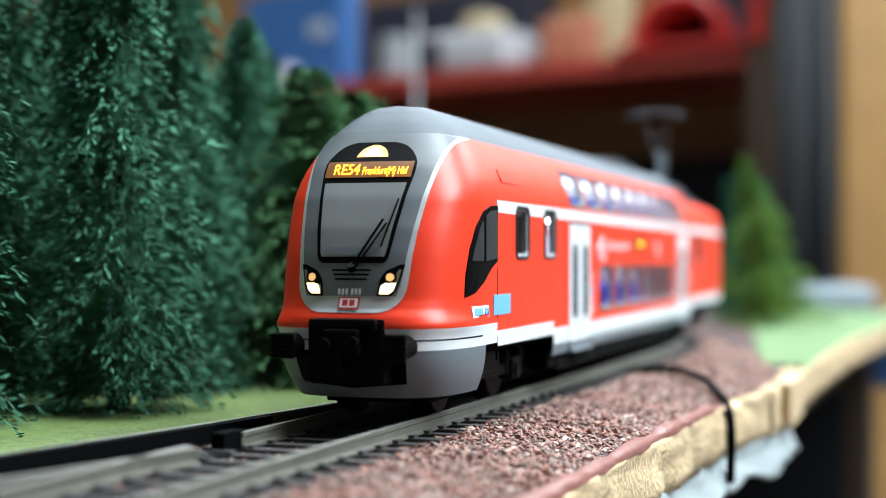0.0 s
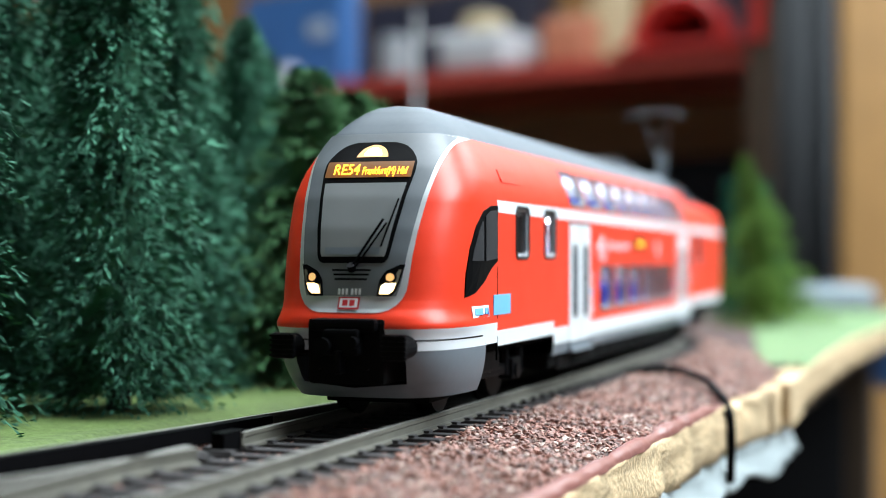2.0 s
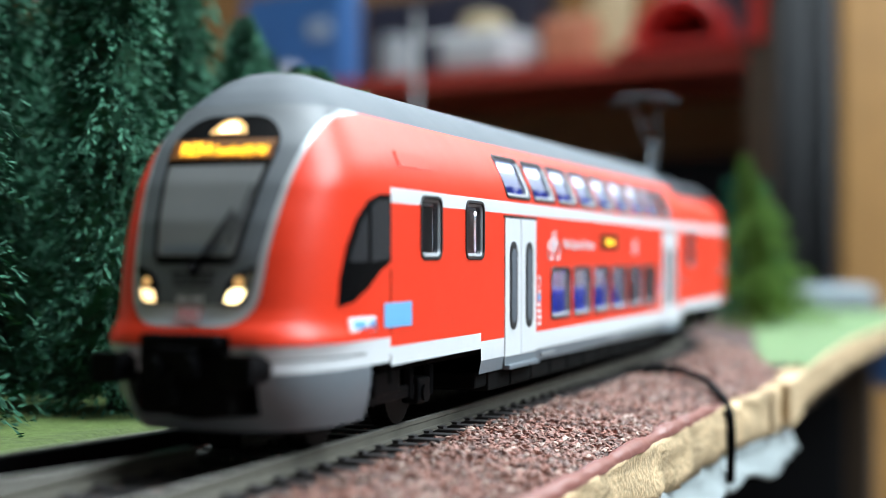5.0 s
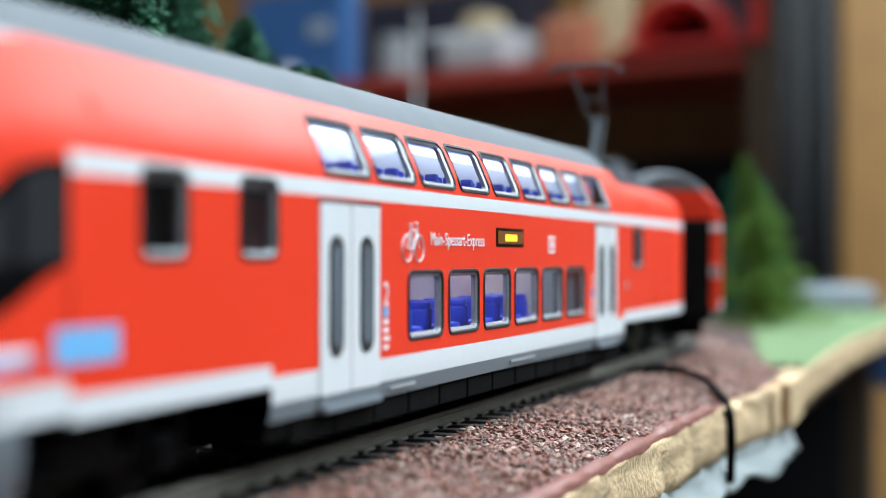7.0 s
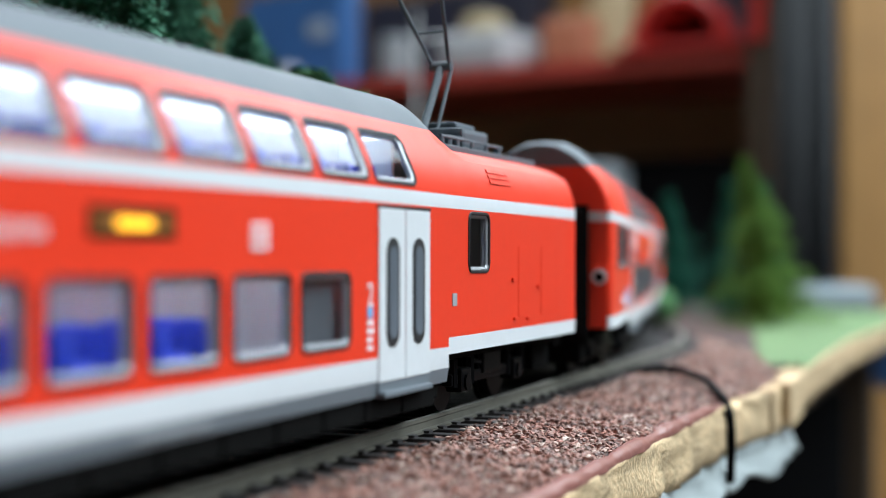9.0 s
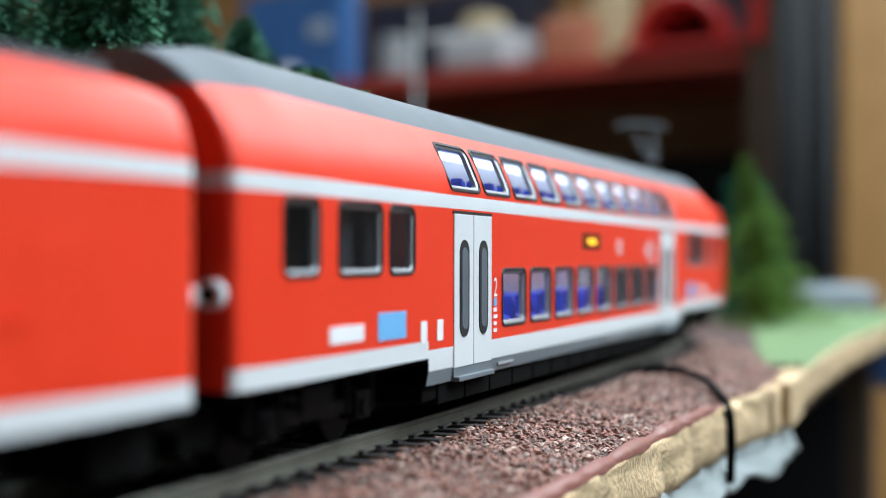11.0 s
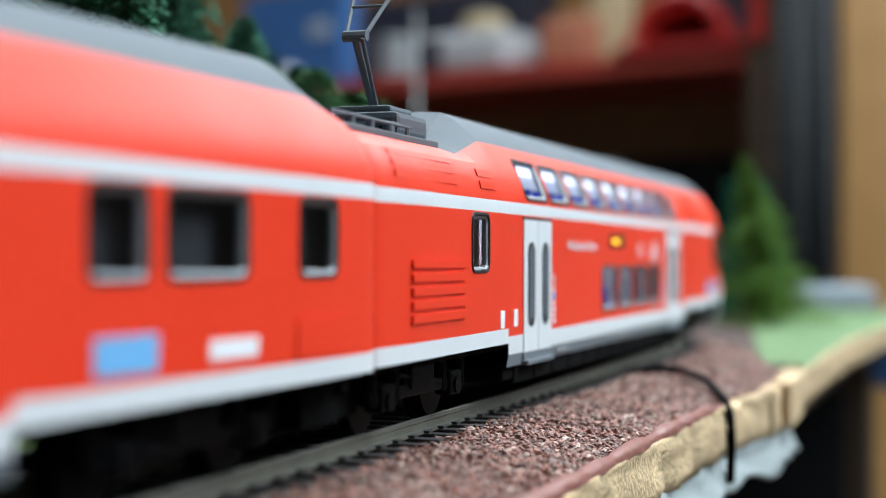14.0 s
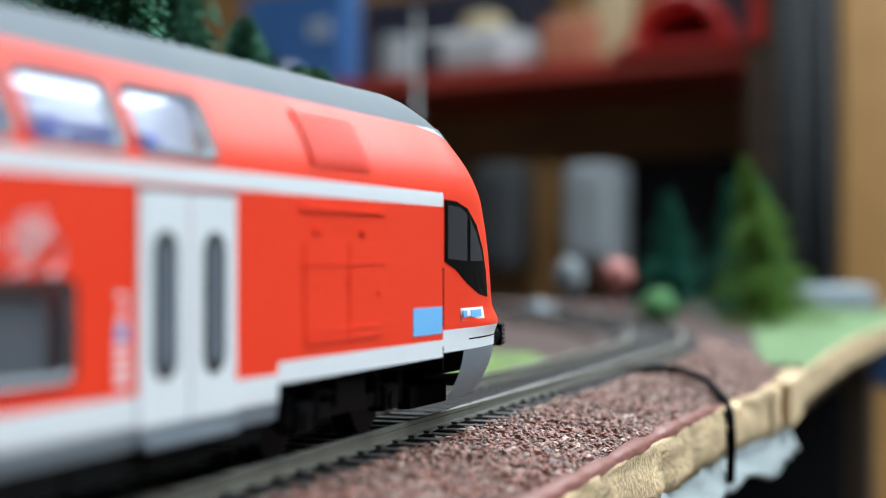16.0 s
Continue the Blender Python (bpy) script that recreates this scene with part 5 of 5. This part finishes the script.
FOAM = paint("white_foil", (0.378, 0.423, 0.432), 0.45, vary=0.15, scale=120, bump=0.2)
CREAM = paint("cream_card", (0.42, 0.34, 0.20), 0.6, vary=0.1, scale=30, bump=0.0)
NAVY = paint("navy_black_card", (0.012, 0.013, 0.026), 0.6, vary=0.2, scale=30, bump=0.0)
PALEGREY = paint("pale_grey_plastic", (0.24, 0.26, 0.28), 0.6, vary=0.15, scale=40, bump=0.0)
PINK = paint("pink_enamel", (0.434, 0.154, 0.140), 0.4, vary=0.1, scale=60, bump=0.0)
BUSH = paint("light_bush_foam", (0.060, 0.192, 0.060), 0.8, vary=0.3, scale=200, bump=0.2)

VIEW = Matrix.Translation((EYE.x, EYE.y, EYE.z)) @ Matrix.Rotation(TURN, 4, "Z")


def placed(name, bm, mat, label, category, kind="", smooth=False):
    """A thing given in millimetres right of, ahead of and above the eye's level."""
    ob = part(name, bm, mat, None, "", smooth)
    ob.matrix_basis = VIEW
    return tagged(ob, label, category, kind=kind)


def at(px, py, d):
    return ((px - 784) / 2595.5 * d, (454.4 - py) / 2595.5 * d)


def slab(px0, py0, px1, py1, d, deep, bevel=0.0):
    x0, z1 = at(px0, py0, d)
    x1, z0 = at(px1, py1, d)
    return boxed(x0, x1, d, d + deep, z0, z1, bevel=bevel)


# the shelf wall runs away to the back on the forest's side
D0, AWAY = 1300.0, math.radians(36)
XR = (1345 - 784) / 2595.5 * D0
WALLVIEW = VIEW @ Matrix.Translation((XR * MM, D0 * MM, 0)) @ Matrix.Rotation(-AWAY, 4, "Z")


def along(px, back=0.0):
    """Where the sight line at px meets the plane that far behind the shelf's front, and the depth there."""
    t = (px - 784) / 2595.5
    c_, s_ = math.cos(AWAY), math.sin(AWAY)
    s = (XR + back * s_ - t * (D0 + back * c_)) / (c_ + s_ * t)
    return -s, D0 + back * c_ + s * s_


def onwall(px0, py0, px1, py1, back, deep, bevel=0.0):
    x0, d0 = along(px0, back)
    x1, d1 = along(px1, back)
    d = (d0 + d1) / 2
    return boxed(x0, x1, back, back + deep, (454.4 - py1) / 2595.5 * d, (454.4 - py0) / 2595.5 * d, bevel=bevel)


def level(px0, px1, h0, h1, back, deep, bevel=0.0):
    return boxed(along(px0, back)[0], along(px1, back)[0], back, back + deep, h0, h1, bevel=bevel)


unit = thing("shelf_unit", "brown wooden shelf unit with red shelf edges", "shelf")
unit.matrix_basis = WALLVIEW


def sub(name, bm, mat, label=""):
    return part(name, bm, mat, unit, label)


def item(name, bm, mat, label, category, smooth=False):
    ob = part(name, bm, mat, None, "", smooth)
    ob.matrix_basis = WALLVIEW
    return tagged(ob, label, category)


sub("back_panel", level(-200, 1345, -110, 400, 250, 12), BROWN, "brown back panel")
sub("shelf_board", level(150, 1345, 172, 190, 0, 250, 2), REDEDGE, "red-brown shelf board")
sub("side_board", level(1322, 1390, -900, 400, -10, 60, 2), DARKBROWN, "brown upright")
sub("divider", onwall(880, 290, 985, 1000, 40, 20, 2), BROWN, "brown divider")
sub("base_board", level(-200, 1345, -900, -110, 10, 300, 2), BROWN, "brown base board")
H = 190.0


def on_shelf(name, px0, px1, hgt, back, deep, mat, label, category, bevel=4):
    return item(name, level(px0, px1, H, H + hgt, back, deep, bevel), mat, label, category)


bx = on_shelf("blue_box", 428, 606, 120, 60, 34, BLUEBOX, "blue cardboard box with pale label on the shelf", "box")
part("label_field", level(545, 580, H + 62, H + 80, 58, 3, 0.5), PALEBLUE, bx, "pale blue printed field")
on_shelf("white_cup", 462, 508, 26, 14, 30, WHITEBOX, "small white cup before the blue box", "cup", 8)
on_shelf("lilac_box", 668, 706, 48, 20, 26, PALEGREY, "pale lilac box on the shelf", "box", 6)
on_shelf("white_box", 772, 892, 42, 10, 70, WHITEBOX, "white box on the shelf", "box", 10)
on_shelf("yellow_jar", 812, 868, 78, 100, 40, CREAM, "cream yellow jar behind the white box", "jar", 12)
on_shelf("orange_box", 952, 1036, 52, 40, 60, TAN, "orange-brown box on the shelf", "box", 10)
on_shelf("cream_box", 1040, 1084, 110, 70, 50, CREAM, "cream coloured box on the shelf", "box", 6)
on_shelf("dark_box", 640, 940, 120, 170, 60, NAVY, "dark navy box at the back of the shelf", "box", 5)
on_shelf("black_case", 1250, 1326, 100, 60, 90, NAVY, "navy black case on the shelf", "case", 5)
# a red hood, open to the front
bm = bmesh.new()
x = along(1196, 40)[0]
rings = []
for y, ro in ((44, 54), (40, 51), (42, 40), (110, 38), (120, 54)):
    rings.append([bm.verts.new((x + ro * math.cos(math.pi * k / 20), y, H + 8.2 + ro * 1.05 * math.sin(math.pi * k / 20))) for k in range(21)])
for r0, r1 in zip(rings, rings[1:] + rings[:1]):
    for k in range(20):
        bm.faces.new((r0[k], r0[k + 1], r1[k + 1], r1[k]))
bm.faces.new(rings[3])
item("red_hood", bm, REDPLASTIC, "red arched plastic hood, open to the front", "hood", True)
on_shelf("red_tray", 1085, 1322, 8, -6, 160, REDPLASTIC, "red plastic tray under the hood", "tray", 3)
item("red_binder", level(1326, 1352, H, H + 100, -14, 30, 2), REDPLASTIC, "red binder beside the upright", "binder")
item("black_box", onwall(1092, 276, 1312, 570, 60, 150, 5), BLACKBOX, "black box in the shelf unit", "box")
item("pale_bottle", onwall(992, 288, 1076, 470, -12, 50, 12), PALEGREY, "dull blue-grey container in the shelf unit", "container")
item("dark_bottle", onwall(832, 288, 902, 480, -14, 50, 12), CURTAIN, "dark grey container in the shelf unit", "container")
bm = bmesh.new()
x0, x1, z0, z1 = (1384 - 784) / 2595.5 * 1250, (1494 - 784) / 2595.5 * 1250, -330, 420
front = [[bm.verts.new((x0 + (x1 - x0) * k / 24, 1260 + 16 * math.sin(k * 0.62) + 0.35 * max(0, k - 8), z)) for k in range(25)] for z in (z0, z1)]
back = [[bm.verts.new((v.co.x, v.co.y + 6, v.co.z)) for v in row] for row in front]
for k in range(24):
    bm.faces.new((front[0][k], front[0][k + 1], front[1][k + 1], front[1][k]))
    bm.faces.new((back[0][k + 1], back[0][k], back[1][k], back[1][k + 1]))
    for z in (0, 1):
        bm.faces.new((front[z][k], front[z][k + 1], back[z][k + 1], back[z][k]))
for k in (0, 24):
    bm.faces.new((front[0][k], front[1][k], back[1][k], back[0][k]))
placed("grey_curtain", bm, CURTAIN, "dark grey cloth hanging in soft folds", "curtain", smooth=True)
placed("door_frame", slab(1488, -700, 1800, 1300, D0 + 20, 60, 6), ORANGE, "oak veneered door frame", "door frame")
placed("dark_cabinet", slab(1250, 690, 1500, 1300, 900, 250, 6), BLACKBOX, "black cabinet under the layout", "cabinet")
placed("blue_bag", slab(1490, 590, 1640, 690, 930, 60, 14), BLUEBOX, "blue and white bag beside the layout", "bag")

# model scenery in the distance on the board
placed("white_wagon", slab(1428, 505, 1552, 549, 860, 40, 4), PALEBLUE, "white model wagon roof beside the grass", "model wagon")
bm = slab(1434, 530, 1548, 560, 862, 36, 2)
placed("wagon_chassis", bm, CURTAIN, "grey model wagon underframe on the grass", "model wagon")


def blob(name, px, py, d, r, mat, label, category, sz=1.0, drop=None):
    bm = bmesh.new()
    bmesh.ops.create_icosphere(bm, subdivisions=3, radius=r)
    x, z = at(px, py, d)
    for v in bm.verts:
        k = 1 + 0.12 * noise.noise(v.co * 0.35)
        v.co = Vector((v.co.x * k + x, v.co.y * k + d, v.co.z * k * sz + z))
    if drop is not None:
        rod(bm, (x, d, z), (x, d, drop - EYE.z / MM), r * 0.14, seg=8)
    return placed(name, bm, mat, label, category, smooth=True)


blob("pink_sign", 1092, 486, 720, 8.0, PINK, "round pink model sign on a post", "model sign", 1.0, -6)
blob("green_bush", 1165, 545, 700, 9.0, BUSH, "light green model bush", "bush")
blob("grey_stone", 955, 556, 700, 8.5, DULLGREY, "round grey model stone", "stone", 0.8)
blob("pale_tree", 1008, 492, 760, 8.0, DULLGREY, "dull pale round model tree on a trunk", "model tree", 1.3, -6)

# overhead line mast behind the forest
x, z = at(736, 190, 880)
bm = rod(bmesh.new(), (x, 880, -32), (x, 880, 148), 1.9, 1.5, seg=8)
rod(bm, (x, 880, 130), (x + 22, 890, 136), 1.0)
placed("line_mast", bm, MASTGREY, "pale grey model overhead line mast", "mast")

# white foil hanging under the board edge
vs, fs = [], []
for i in range(34):
    y = 255 + i * 4.2
    for k in range(7):
        vs.append((edge_x(y) - 2.0 + 0.5 * k + 1.6 * noise.noise((i * 0.3, k * 0.6, 0)), y, -15.6 - 1.15 * k * (1.3 + 0.5 * noise.noise((i * 0.25, 3, k * 0.2)))))
fs = [(i * 7 + k, i * 7 + k + 1, (i + 1) * 7 + k + 1, (i + 1) * 7 + k) for i in range(33) for k in range(6)]
fo = put("plastic_sheet", mesh_of("plastic_sheet", vs, fs, [FOAM], None, True))
tagged(fo, "crumpled white plastic sheet under the board edge", "plastic sheet")
so = fo.modifiers.new("thickness", "SOLIDIFY")
so.thickness = 0.001

# table leg frame under the layout, floor, walls and ceiling
tb = thing("layout_table", "dark table carrying the layout board", "table")
part("table_top", boxed(-690, 22, -380, 980, -40, -16.8), DARKBROWN, tb)
for x in (-660, -20):
    for y in (-350, 940):
        part("leg", boxed(x, x + 50, y, y + 50, -940, -40, bevel=4), DARKBROWN, tb)


def structure(name, b, mat, label, category):
    ob = part(name, boxed(*b), mat, None)
    return tagged(ob, label, category, kind="structure")


structure("floor", (-2300, 1700, -2000, 2300, -1000, -940), FLOOR, "brown room floor", "floor")
structure("ceiling", (-2300, 1700, -2000, 2300, 1500, 1560), CEIL, "white room ceiling", "ceiling")
structure("wall_north", (-2300, 1700, 2200, 2300, -940, 1500), WALL, "papered room wall behind the shelves", "wall")
structure("wall_south", (-2300, 1700, -2000, -1900, -940, 1500), WALL, "papered room wall", "wall")
structure("wall_west", (-2300, -2200, -1900, 2200, -940, 1500), WALL, "papered room wall", "wall")
structure("wall_east", (1600, 1700, -1900, 2200, -940, 1500), WALL, "papered room wall", "wall")


# ---- what moves: the train along the track ----
RUN = [(0, 234.6), (1.0, 234.6), (2.0, 234.6), (2.25, 234.0), (2.5, 231.5), (3, 226.4), (3.5, 219.4), (4, 210.6), (4.5, 199.5), (5, 187.0), (5.5, 172.0), (6, 154.3),
       (6.5, 133.5), (7, 110.8), (7.5, 86.2), (8, 58.8), (8.5, 28.6), (9, -6.6), (9.5, -44.0), (10, -81.5), (10.5, -121.0), (11, -162.5),
       (11.5, -206.2), (12, -255.9), (12.5, -305.9), (13, -358.2), (13.5, -408.8), (14, -461.8), (14.5, -519.2), (15, -584.2), (15.5, -649.0), (16, -724.7)]


def travelled(t):
    """How far the leading bogie has come at t, along the track."""
    k = max(i for i, r in enumerate(RUN[:-1]) if r[0] <= t + 1e-6)
    (t0, p0), (t1, p1) = RUN[k], RUN[k + 1]
    m0 = (p1 - RUN[k - 1][1]) / (t1 - RUN[k - 1][0]) if k else 0.0
    m1 = (RUN[k + 2][1] - p0) / (RUN[k + 2][0] - t0) if k + 2 < len(RUN) else (p1 - p0) / (t1 - t0)
    h = t1 - t0
    s = (t - t0) / h
    return (2 * s ** 3 - 3 * s ** 2 + 1) * p0 + (s ** 3 - 2 * s ** 2 + s) * h * m0 + (-2 * s ** 3 + 3 * s ** 2) * p1 + (s ** 3 - s ** 2) * h * m1


def car_pose(u, base):
    """Both bogies stand on the track's centre line."""
    a, turn_a = centre(u)
    lo, hi = u, u + base * 1.4
    for _ in range(40):
        m = (lo + hi) / 2
        if (centre(m)[0] - a).length < base:
            lo = m
        else:
            hi = m
    b, turn_b = centre(lo)
    d = b - a
    yaw = math.atan2(-d.x, d.y)
    return Matrix.Translation(a * MM) @ Matrix.Rotation(yaw, 4, "Z"), turn_a - yaw, turn_b - yaw


def motions():
    times = [0.25 * i for i in range(65)]
    for car, bogies, c, lag in ((car_a, bogies_a, CAR_A, 0.0), (car_b, bogies_b, CAR_B, 334.0), (car_c, bogies_c, CAR_C, 671.4)):
        rows, turns = [], ([], [])
        for t in times:
            m, ta, tb_ = car_pose(travelled(t) + lag, c.base)
            rows.append((t, m))
            turns[0].append((t, Matrix.Rotation(ta, 4, "Z")))
            turns[1].append((t, Matrix.Translation((0, c.base * MM, 0)) @ Matrix.Rotation(tb_, 4, "Z")))
        walk(car, rows)
        for b, r in zip(bogies, turns):
            walk(b, r)
    # the wheels roll without slipping
    ticks = [0.0, 1.0, 2.0] + [2 + k / 15 for k in range(1, 136)] + [11 + k / 30 for k in range(1, 151)]
    for ws, y in WHEELS:
        walk(ws, [(t, Matrix.Translation((0, y, 5.2 * MM)) @ Matrix.Rotation((RUN[0][1] - travelled(min(t, 16.0))) / 5.2, 4, "X")) for t in ticks])


motions()
